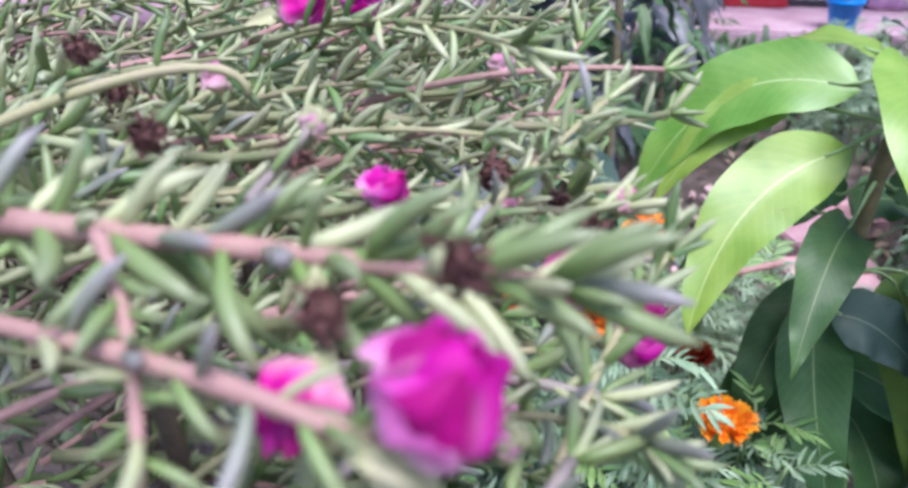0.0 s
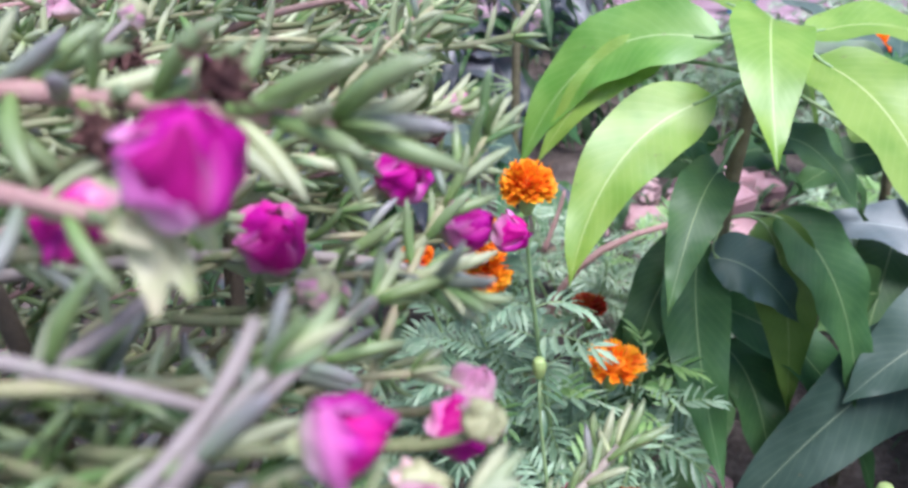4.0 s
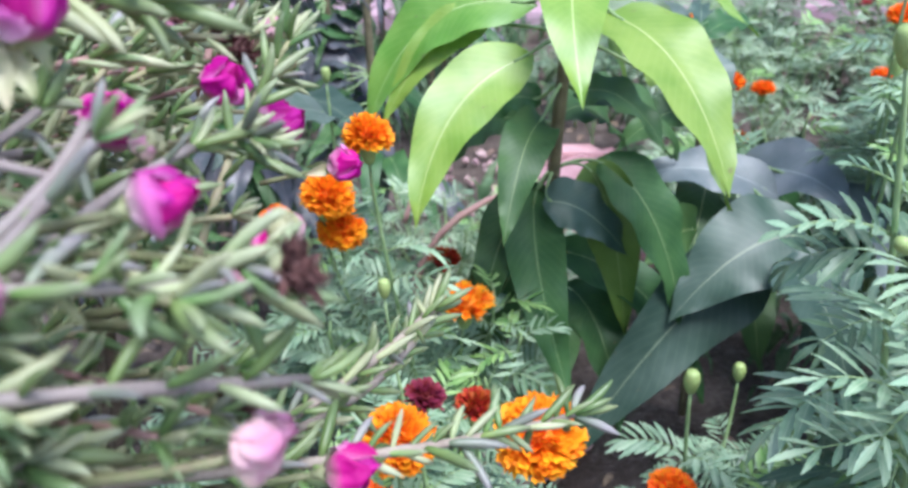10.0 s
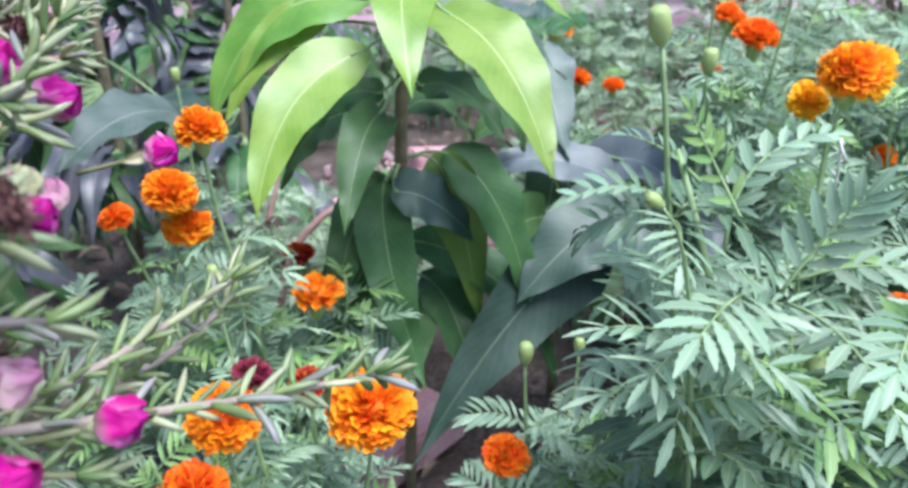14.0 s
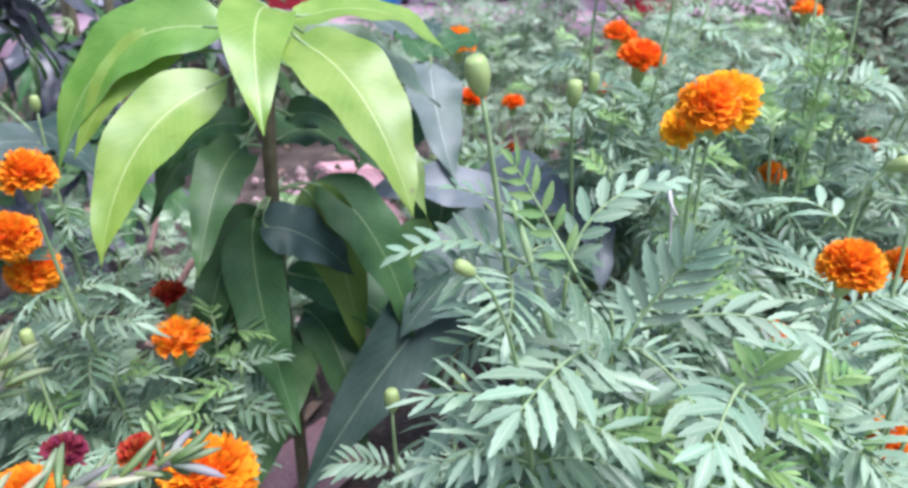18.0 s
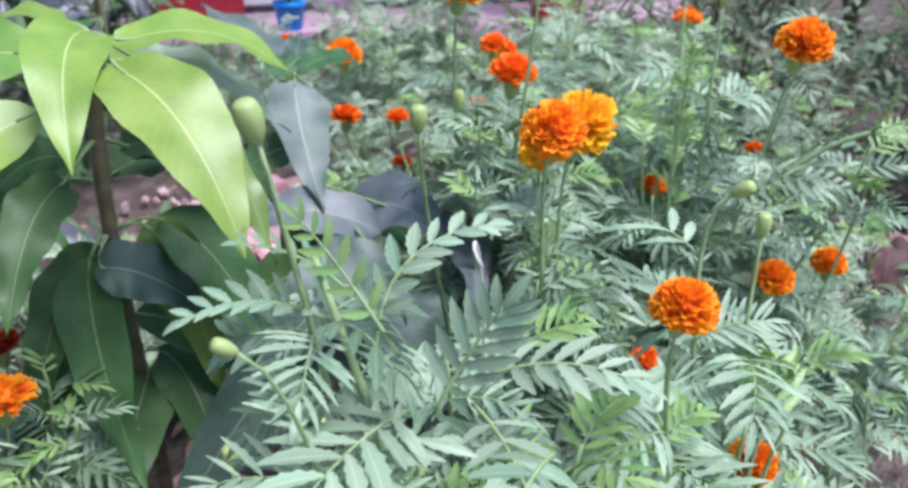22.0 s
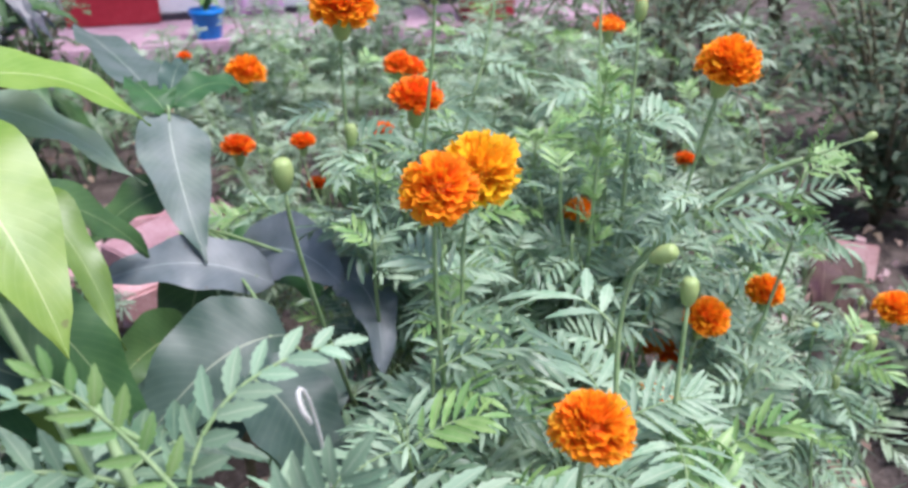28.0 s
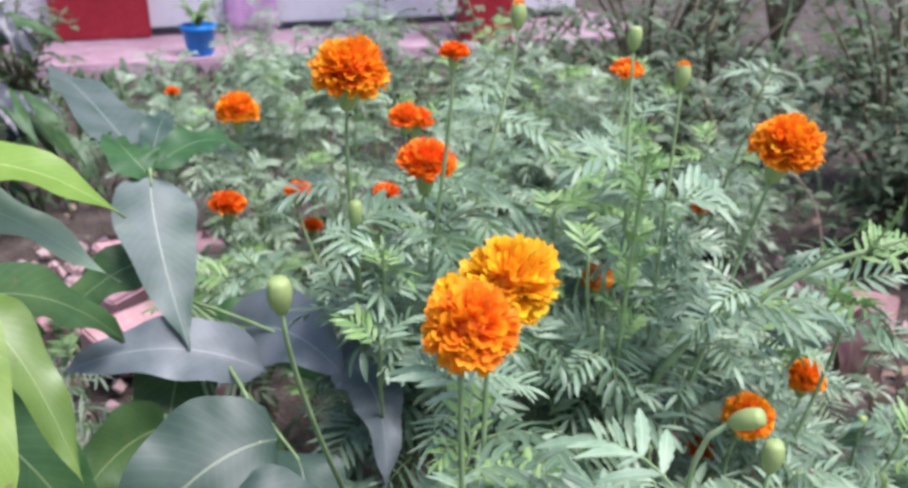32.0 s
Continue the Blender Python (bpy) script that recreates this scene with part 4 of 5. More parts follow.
hook = [p - arr((0.56, 0.33, 0.0)) for p in bezier([(0.55, 0.27, 0.70), (0.538, 0.25, 0.770), (0.537, 0.254, 0.815), (0.522, 0.250, 0.800), (0.531, 0.242, 0.784)], 12)]
part("tendril", Shape().add(*tube(hook, taper(0.0008, 0.0012, 12), 5)).mesh("tendril", BLEACHED), near_plant, "curled whitish dry stalk")
marigold((0.80, 0.50, 0.0), [(0.727, 0.450, 0.778, 0.060, "orange", (-0.15, -0.5, 0.85)), (0.815, 0.525, 0.750, 0.074, "gold", (0.1, -0.45, 0.85)), (0.810, 0.585, 0.705, 0.046, "gold", (-0.4, -0.5, 0.6))],
         [(0.72, 0.45, 0.63), (0.655, 0.40, 0.635), (0.80, 0.54, 0.61), (0.80, 0.44, 0.60), (0.74, 0.36, 0.56)],
         "marigold bush with an orange and a golden flower side by side", leaf=0.095)
marigold((0.80, 0.26, 0.0), [(0.684, 0.230, 0.722, 0.046, "orange", (0.0, -0.3, 1)), (0.935, 0.333, 0.406, 0.058, "orange", ASIDE), (0.862, 0.318, 0.710, 0.021, "bud", UP), (0.833, 0.322, 0.747, 0.020, "bud", (0.6, -1.4, 0.45)), (0.873, 0.453, 0.490, 0.034, "deep", (-0.5, -0.4, 0.3))],
         [(0.70, 0.25, 0.60), (0.76, 0.22, 0.60), (0.78, 0.33, 0.58), (0.86, 0.25, 0.55), (0.66, 0.20, 0.55), (0.92, 0.30, 0.56)],
         "marigold plant with orange flowers and thin-stalked buds", leaf=0.10)
marigold((1.14, 0.52, 0.0), [(1.166, 0.525, 0.484, 0.058, "orange", ASIDE), (1.352, 0.571, 0.443, 0.055, "orange", (0.2, 0, 1)), (1.372, 0.788, 0.235, 0.05, "orange", ASIDE), (1.20, 0.60, 0.38, 0.042, "deep", LEAN_W), (1.06, 0.50, 0.42, 0.05, "orange", UP), (1.528, 0.474, 0.404, 0.06, "orange", ASIDE)],
         [(1.05, 0.45, 0.50), (1.10, 0.58, 0.46), (1.22, 0.48, 0.42), (1.31, 0.515, 0.60), (1.25, 0.60, 0.50), (1.0, 0.52, 0.52), (0.98, 0.40, 0.46), (1.38, 0.45, 0.42)],
         "spreading marigold with small ragged orange flowers", leaf=0.09)
tall = marigold((1.10, 0.62, 0.0), [(1.140, 0.527, 0.803, 0.068, "orange", (0.1, -0.35, 0.9)), (1.142, 0.661, 0.842, 0.025, "opening", UP), (1.198, 0.787, 0.856, 0.026, "bud", UP)],
         [(1.10, 0.70, 0.60), (1.169, 0.72, 0.72), (1.02, 0.62, 0.60), (1.2, 0.62, 0.60), (1.31, 0.52, 0.655), (1.05, 0.68, 0.66), (1.166, 0.767, 0.545), (1.10, 0.781, 0.585), (0.972, 0.678, 0.571), (1.061, 0.653, 0.540)],
         "tall marigold with one round orange flower on a bent stalk", leaf=0.09)
marigold((0.86, 0.86, 0.0), [(1.121, 0.914, 0.87, 0.030, "opening", UP), (0.816, 0.777, 0.862, 0.072, "orange", (0, -0.4, 0.9)), (0.916, 0.753, 0.872, 0.030, "deep", UP), (0.965, 0.88, 0.712, 0.072, "deep", (0, -0.3, 1)), (0.82, 0.786, 0.715, 0.024, "bud", UP), (0.649, 0.56, 0.772, 0.026, "bud", (-0.1, -0.2, 1))],
         [(0.83, 0.75, 0.70), (0.90, 0.82, 0.66), (0.95, 0.72, 0.64), (0.80, 0.70, 0.62), (0.88, 0.68, 0.60)],
         "tall marigold with a large round orange flower", leaf=0.085)
marigold((1.08, 1.12, 0.0), [(1.04, 1.06, 0.715, 0.048, "deep", LEAN_W), (1.085, 1.10, 0.695, 0.050, "deep", ASIDE), (0.983, 1.332, 0.525, 0.048, "deep", UP), (0.802, 1.15, 0.60, 0.052, "deep", UP), (0.967, 0.984, 0.641, 0.036, "ragged", UP)],
         [(1.0, 1.0, 0.60), (1.1, 1.0, 0.62), (1.15, 1.1, 0.60), (0.92, 1.08, 0.56), (1.05, 0.92, 0.58)],
         "marigold bush with paired deep orange flowers", leaf=0.085)
marigold((1.25, 0.95, 0.0), [(1.25, 0.86, 0.490, 0.050, "orange", UP), (1.58, 1.161, 0.70, 0.060, "deep", UP), (1.50, 1.08, 0.72, 0.04, "ragged", UP), (1.35, 0.90, 0.66, 0.03, "bud", UP)],
         [(1.2, 0.9, 0.62), (1.3, 0.85, 0.60), (1.35, 1.0, 0.58), (1.45, 0.95, 0.55), (1.25, 0.8, 0.56), (1.15, 0.85, 0.64)],
         "marigold bush with scattered orange flowers", leaf=0.085)
marigold((0.22, 0.72, 0.0), [(0.135, 0.648, 0.731, 0.050, "orange", UP), (0.092, 0.755, 0.630, 0.062, "orange", ASIDE), (0.106, 0.765, 0.585, 0.058, "orange", (0.1, -0.7, 0.5)), (0.03, 0.77, 0.60, 0.04, "deep", LEAN_W), (0.240, 0.704, 0.496, 0.062, "ragged", (0.2, -0.2, 1)), (0.239, 0.845, 0.480, 0.050, "rust", UP), (0.30, 0.80, 0.50, 0.012, "bud", UP)],
         [(0.30, 0.68, 0.46), (0.25, 0.66, 0.42), (0.16, 0.70, 0.50), (0.08, 0.70, 0.50), (0.28, 0.74, 0.50), (0.18, 0.62, 0.44)],
         "marigold with orange flowers and a withered rust-red one", leaf=0.075)
marigold((0.20, 0.44, 0.0), [(0.235, 0.40, 0.545, 0.074, "amber", (0, -0.35, 0.9)), (0.117, 0.365, 0.594, 0.055, "orange", (0, -0.3, 1)), (0.126, 0.482, 0.655, 0.016, "bud", UP), (0.143, 0.395, 0.605, 0.034, "maroon", ASIDE), (0.09, 0.33, 0.56, 0.05, "deep", ASIDE), (0.19, 0.43, 0.56, 0.04, "rust", UP)],
         [(0.12, 0.50, 0.52), (0.20, 0.48, 0.46), (0.10, 0.42, 0.50), (0.16, 0.36, 0.46), (0.26, 0.38, 0.44), (0.05, 0.46, 0.50), (0.02, 0.40, 0.46)],
         "low marigold with a yellow-orange flower under trailing stems", leaf=0.07)
marigold((0.43, 0.52, 0.0), [(0.419, 0.492, 0.504, 0.024, "bud", UP), (0.54, 0.599, 0.421, 0.022, "bud", UP), (0.36, 0.40, 0.46, 0.045, "deep", (0.2, -0.6, 0.6))],
         [(0.47, 0.46, 0.42), (0.52, 0.52, 0.38), (0.55, 0.50, 0.42), (0.42, 0.44, 0.36), (0.60, 0.46, 0.42), (0.50, 0.42, 0.38)],
         "small marigold with round green buds", leaf=0.07)
marigold((0.14, 1.10, 0.0), [(0.115, 1.11, 0.680, 0.022, "bud", UP)], [(0.12, 1.05, 0.42), (0.18, 1.1, 0.46), (0.06, 1.1, 0.42)], "slender marigold with one small bud", leaf=0.06)
marigold((1.05, 1.62, 0.0), [(0.998, 1.652, 0.591, 0.085, "orange", UP), (1.146, 1.66, 0.30, 0.05, "deep", UP), (0.90, 1.75, 0.62, 0.03, "deep", UP)], [(1.0, 1.55, 0.45), (1.1, 1.6, 0.48), (1.2, 1.55, 0.45), (0.95, 1.6, 0.40)],
         "marigold at the back of the bed", leaf=0.09, far=True)
marigold((1.80, 1.15, 0.0), [(1.834, 1.142, 0.376, 0.05, "deep", UP), (1.78, 0.98, 0.86, 0.04, "ragged", UP)], [(1.7, 1.1, 0.50), (1.8, 1.05, 0.52), (1.9, 1.2, 0.5), (1.65, 1.25, 0.50), (1.6, 1.0, 0.46)],
         "marigold at the edge of the bed", leaf=0.09, far=True)
# the long bare shoot that leans out of the bed, with tufts at its nodes
tall_at = arr((1.10, 0.62, 0.0))
shoot = bezier([(1.10, 0.62, 0.30), (1.06, 0.64, 0.50), (1.12, 0.575, 0.60), (1.157, 0.530, 0.635)], 9)[:-1] + bezier([(1.157, 0.530, 0.635), (1.18, 0.50, 0.685), (1.225, 0.462, 0.702)], 7)
part("stem", Shape().add(*tube([p - tall_at for p in shoot], taper(0.0056, 0.0030, len(shoot)), 7)).mesh("stem", STALK), tall, "pale leaning stem")
twig = bezier([(1.222, 0.464, 0.700), (1.24, 0.44, 0.722), (1.262, 0.425, 0.728)], 7)
part("stem", Shape().add(*tube([p - tall_at for p in twig], taper(0.0016, 0.0011, 7), 5)).mesh("stem", STALK), tall)
part("bud", BUD, tall, "small pale green bud", facing(twig[-1] - tall_at, (0.5, -0.3, 0.4), 0.007))
dry_twig = bezier([(1.185, 0.495, 0.690), (1.20, 0.51, 0.735), (1.185, 0.53, 0.765), (1.165, 0.54, 0.770)], 9)
part("tendril", Shape().add(*tube([p - tall_at for p in dry_twig], taper(0.0009, 0.0006, 9), 5)).mesh("tendril", DRY), tall, "curled dry stalk")
compound_leaf(tall, [(1.157, 0.530, 0.635), (1.205, 0.50, 0.640), (1.245, 0.48, 0.600)], 7, 0.026, 0.26, FEATHER, (0.0, -0.4, 0.9), 0.1)
compound_leaf(tall, [(1.150, 0.535, 0.632), (1.11, 0.52, 0.675), (1.06, 0.51, 0.670)], 7, 0.026, 0.26, FEATHER, (0.0, -0.4, 0.9), 0.1)
compound_leaf(tall, [(1.140, 0.548, 0.620), (1.155, 0.50, 0.63), (1.165, 0.46, 0.59)], 6, 0.024, 0.26, FEATHER, (0.1, -0.3, 0.9), 0.1)
compound_leaf(tall, [(1.215, 0.466, 0.700), (1.225, 0.455, 0.73), (1.215, 0.445, 0.755)], 6, 0.016, 0.26, FRESH, (0.0, -0.8, 0.4), 0.1)
compound_leaf(tall, [(1.220, 0.465, 0.700), (1.245, 0.46, 0.715), (1.280, 0.45, 0.695)], 6, 0.018, 0.26, FRESH, (0.0, -0.5, 0.8), 0.1)
compound_leaf(tall, [(1.220, 0.465, 0.700), (1.205, 0.45, 0.72), (1.190, 0.43, 0.712)], 5, 0.016, 0.26, FRESH, (0.0, -0.5, 0.8), 0.1)
compound_leaf(tall, [(1.218, 0.464, 0.698), (1.235, 0.43, 0.70), (1.250, 0.41, 0.675)], 5, 0.018, 0.26, FRESH, (0.0, -0.6, 0.7), 0.1)
compound_leaf(tall, [(1.180, 0.50, 0.680), (1.195, 0.48, 0.715), (1.185, 0.46, 0.735)], 5, 0.015, 0.26, FRESH, (0.0, -0.7, 0.6), 0.1)


def young_shoot(plant, points, count, size):
    """An upright tender shoot, ringed with small yellow-green leaves."""
    o = arr(plant.location)
    path = [p - o for p in bezier(points, 14)]
    part("stem", Shape().add(*tube(path, taper(0.0028, 0.0014, 14), 6)).mesh("stem", STALK), plant)
    for k in range(count):
        v = 0.35 + 0.65 * k / (count - 1)
        a = k * 2.4
        part("leaf", TENDER[k % 4], plant, "", along(path[min(13, int(v * 13))], (math.cos(a), math.sin(a), 1.0 + 0.9 * v), (-0.6 * math.cos(a), -0.6 * math.sin(a) - 0.2, 1), size * (1.15 - 0.35 * v)))


young_shoot(tall, [(1.06, 0.63, 0.42), (1.045, 0.62, 0.60), (1.045, 0.612, 0.72), (1.036, 0.600, 0.792)], 18, 0.038)
marigold((1.40, 0.52, 0.0), [(1.349, 0.487, 0.425, 0.017, "bud", UP), (1.372, 0.455, 0.345, 0.022, "bud", UP), (1.475, 0.47, 0.365, 0.026, "bud", UP), (1.48, 0.50, 0.42, 0.013, "bud", UP)], [(1.40, 0.48, 0.28), (1.46, 0.50, 0.28), (1.36, 0.50, 0.24)],
         "small marigold with thin-stalked green buds", leaf=0.07)
marigold((1.33, 0.90, 0.0), [], [(1.328, 0.924, 0.675), (1.30, 0.90, 0.62), (1.365, 0.95, 0.60), (1.33, 0.86, 0.55)], "marigold with upright yellow-green young shoots", leaf=0.08, fresh=0.5)
back = random.Random(77)
near_places = ((1.15, 1.95, 0.62), (1.5, 2.9, 0.6), (1.9, 2.75, 0.68), (1.25, 2.3, 0.6), (1.35, 1.35, 0.64), (1.55, 1.55, 0.68), (1.30, 1.75, 0.62), (1.75, 1.45, 0.62), (1.5, 0.75, 0.42), (1.0, 0.98, 0.45), (0.50, 1.22, 0.36), (0.30, 1.30, 0.40), (0.95, 1.5, 0.36), (1.75, 0.75, 0.36), (1.35, 2.1, 0.62), (1.75, 1.9, 0.7), (2.05, 1.6, 0.62), (0.86, 0.63, 0.45))
back_places = ((0.95, 0.62, 0.53), (1.08, 0.82, 0.58), (1.35, 0.72, 0.50), (0.42, 1.25, 0.32), (0.3, 0.98, 0.30), (0.0, 0.95, 0.40), (-0.1, 0.75, 0.42), (0.1, 0.55, 0.36), (0.92, 0.14, 0.40), (1.2, 0.3, 0.34), (0.66, 0.1, 0.38), (1.45, 0.35, 0.33), (1.0, 2.3, 0.52), (1.1, 2.75, 0.5), (1.65, 2.4, 0.68), (2.1, 2.2, 0.68), (2.0, 1.2, 0.5), (1.55, 1.25, 0.55), (0.85, 1.3, 0.45))
for bx, by, hh in near_places + back_places:
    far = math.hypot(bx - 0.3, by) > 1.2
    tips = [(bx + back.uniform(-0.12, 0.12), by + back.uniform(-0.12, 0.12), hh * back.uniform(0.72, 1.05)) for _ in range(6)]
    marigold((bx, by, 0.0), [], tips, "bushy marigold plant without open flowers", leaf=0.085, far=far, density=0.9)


# ---- portulaca cushion ----
def succulent_mesh(seed, mat):
    """A fleshy pointed leaf, one unit long, slightly bowed."""
    r = random.Random(seed)
    bow = r.uniform(-0.32, 0.32)
    path = bezier([(0, 0, 0), (bow, 0.5, 0.06), (bow * 0.6, 1.0, r.uniform(-0.05, 0.15))], 6)
    return Shape().add(*tube(path, [0.036, 0.068, 0.085, 0.087, 0.068, 0.014], 7)).mesh("leaf", mat)


FLESHY = [succulent_mesh(i, SUCCULENT_GREY if i == 4 else SUCCULENT_PALE if i in (3, 6) else SUCCULENT) for i in range(8)]
BACK_LIGHTENED = [me for me in FLESHY if me.materials[0] is SUCCULENT_PALE] + FLESHY[1:2]
FLESHY_UV = {me.name: [(0.5, (i // 7) / 5) for i in range(len(me.vertices))] for me in FLESHY}
base_p = arr((-0.22, 0.42, 0.0))
portulaca = thing("portulaca", base_p, "sprawling portulaca with fleshy narrow leaves and closed magenta flowers", "flower")
prng = random.Random(21)
loose_leaves = [0]


def cushion_stem(points, r0, r1, mat, gap=0.0075, size=0.026, start=0.1, apart=False, tuft=True):
    """A fleshy stem with narrow leaves round it, thicker at the tip."""
    n = 14
    path = [p - base_p for p in bezier(points, n)]
    swell = [r * (1 + 0.10 * math.sin(i * 2.6) + prng.uniform(-0.10, 0.12)) for i, r in enumerate(taper(r0, r1, n))]
    stem = part("stem", Shape().add(*tube(path, swell, 8)).mesh("stem", mat), portulaca)
    length = sum(np.linalg.norm(b - a) for a, b in zip(path, path[1:]))
    count = int(length * (1 - start) / gap)
    joined = Shape()
    for k in range(count + (7 if tuft else 0)):
        v = min(0.999, start + (1 - start) * k / max(1, count))
        i = min(n - 2, int(v * (n - 1)))
        at = path[i] + (path[i + 1] - path[i]) * (v * (n - 1) - i)
        tan = unit(path[i + 1] - path[i])
        a = k * 2.4 + prng.uniform(-0.5, 0.5)
        u = unit(np.cross(tan, (0, 0, 1)))
        w = np.cross(u, tan)
        lean = prng.uniform(0.15, 1.7) if k < count else prng.uniform(0.9, 2.4)
        d = u * math.cos(a) + w * math.sin(a) + tan * lean + arr((0, 0, 0.2))
        m = along(at, d, tan + arr((0.01, 0.02, 0.9)), size * prng.uniform(0.6, 1.2))
        source = prng.choice(FLESHY if at[1] < -0.10 or prng.random() < 0.25 else BACK_LIGHTENED)
        if apart and loose_leaves[0] < 290:
            part("leaf", source, stem, "", m)
            loose_leaves[0] += 1
        else:
            joined.add([m @ v_.co for v_ in source.vertices], [tuple(p.vertices) for p in source.polygons], FLESHY_UV[source.name], slot=1 if source.materials[0] is SUCCULENT_GREY else 2 if source.materials[0] is SUCCULENT_PALE else 0)
    if joined.v:
        tagged(part("leaves", joined.mesh("leaves", SUCCULENT, SUCCULENT_GREY, SUCCULENT_PALE), stem), kind="stuff")
    return stem


# the stems that lie nearest, then the cushion behind and below them
cushion_stem([(-0.26, 0.30, 0.92), (-0.13, 0.19, 0.957), (-0.056, 0.192, 0.955), (-0.015, 0.200, 0.941), (0.030, 0.205, 0.934)], 0.0040, 0.0024, PINK_STEM, 0.0046, 0.031, 0.22, True)
cushion_stem([(-0.074, 0.192, 0.954), (-0.064, 0.182, 0.937), (-0.053, 0.156, 0.930), (-0.052, 0.140, 0.905)], 0.0020, 0.0014, PINK_STEM, 0.0040, 0.018, 0.1, True)
cushion_stem([(-0.24, 0.26, 0.90), (-0.10, 0.180, 0.940), (-0.045, 0.164, 0.939), (-0.006, 0.148, 0.932)], 0.0029, 0.0021, PINK_STEM, 0.010, 0.022, 0.3, True, False)
cushion_stem([(-0.20, 0.42, 0.90), (-0.08, 0.42, 0.925), (0.03, 0.40, 0.897), (0.099, 0.436, 0.906)], 0.0033, 0.0020, PALE_STEM, 0.010, 0.022, 0.3, True)
cushion_stem([(-0.18, 0.36, 0.88), (-0.06, 0.34, 0.92), (0.02, 0.33, 0.89), (0.064, 0.345, 0.893)], 0.003, 0.002, PALE_STEM, 0.008, 0.022, 0.2, True)
cushion_stem([(-0.20, 0.28, 0.84), (-0.05, 0.27, 0.87), (0.01, 0.265, 0.868), (0.050, 0.262, 0.858)], 0.0032, 0.002, MAUVE, 0.008, 0.026, 0.3, True)
cushion_stem([(-0.10, 0.20, 0.74), (0.02, 0.18, 0.74), (0.06, 0.20, 0.745), (0.136, 0.29, 0.745)], 0.0029, 0.0020, WOODY, 0.0048, 0.024, 0.3, True)
cushion_stem([(-0.10, 0.22, 0.73), (0.03, 0.20, 0.72), (0.09, 0.24, 0.715), (0.134, 0.31, 0.722)], 0.0028, 0.0019, WOODY, 0.0048, 0.024, 0.4, True)
cushion_stem([(-0.12, 0.18, 0.76), (0.04, 0.16, 0.76), (0.12, 0.20, 0.72), (0.212, 0.262, 0.679)], 0.0029, 0.0019, WOODY, 0.0048, 0.028, 0.3, True)
cushion_stem([(-0.14, 0.14, 0.84), (-0.05, 0.09, 0.89), (0.0, 0.085, 0.893), (0.057, 0.130, 0.858)], 0.0032, 0.002, MAUVE, 0.007, 0.026, 0.4)
cushion_stem([(-0.16, 0.12, 0.82), (-0.06, 0.08, 0.87), (0.0, 0.075, 0.868), (0.070, 0.129, 0.822)], 0.0030, 0.002, MAUVE, 0.008, 0.026, 0.3)
cushion_stem([(-0.09, 0.142, 0.916), (-0.038, 0.129, 0.919), (-0.014, 0.13, 0.909), (0.012, 0.131, 0.898)], 0.0019, 0.0015, MAUVE, 0.016, 0.020, 0.4, False, False)
cushion_stem([(-0.06, 0.11, 0.86), (0.0, 0.10, 0.889), (0.012, 0.13, 0.90), (0.016, 0.148, 0.909)], 0.0026, 0.0018, MAUVE, 0.025, 0.018, 0.5, False, False)
for i in range(300):
    y = 0.12 + 0.85 * prng.random() ** 1.1 if i < 265 else prng.uniform(0.28, 0.85)
    # the cushion's skin: high at the back, falling away at its open side
    z_top = 0.885 + 0.075 * min(1, max(0, (y - 0.05) / 0.30)) + 0.05 * max(0, y - 0.5)
    depth = prng.random() ** 1.5 * (1.0 if i < 265 else 0.25)
    edge = 0.02 + 0.07 * min(1, y / 0.45) + 0.03 * prng.uniform(-1, 1) - 0.05 * (y < 0.2)
    z = z_top - 0.035 - 0.25 * depth
    edge -= (0.75 if y > 0.3 else 0.2) * max(0, 0.89 - z) + 0.05 * max(0, y - 0.5)
    x1 = edge - 0.62 * prng.random() ** 1.3
    tip = arr((x1, y + prng.uniform(-0.05, 0.05), z + prng.uniform(-0.02, 0.03) + 0.03 * (prng.random() < 0.2)))
    L = prng.uniform(0.09, 0.17)
    a = max(-1.25, min(1.25, prng.gauss(0, 0.75)))
    root = tip + arr((-L * math.cos(a), L * math.sin(a) * 0.8, prng.uniform(-0.08, -0.01)))
    root[1] = max(0.11, root[1])
    mid = (tip + root) / 2 + arr((0, prng.uniform(-0.02, 0.02), prng.uniform(0.0, 0.03)))
    cushion_stem([root, mid, tip], prng.uniform(0.0016, 0.0027), 0.0012, prng.choice((PALE_STEM, PALE_STEM, PINK_STEM, STRAW)), 0.0050, prng.uniform(0.020, 0.030), 0.15, False)
for i in range(14):
    tip = arr((prng.uniform(-0.12, 0.07), prng.uniform(0.12, 0.27), prng.uniform(0.66, 0.80)))
    root = tip + arr((-prng.uniform(0.1, 0.2), prng.uniform(-0.05, 0.05), prng.uniform(-0.03, 0.05)))
    cushion_stem([root, (tip + root) / 2 + arr((0, 0, 0.02)), tip], 0.003, 0.0015, PALE_STEM, 0.008, 0.024, 0.1, False)
# the low front of the cushion, which hangs towards the path
for i in range(26):
    tip = arr((prng.uniform(-0.10, 0.055), prng.uniform(0.082, 0.14), prng.uniform(0.795, 0.872)))
    tip[2] = min(tip[2], 0.885 - 0.12 * max(0, tip[0]) - 0.25 * max(0, 0.10 - tip[1]))
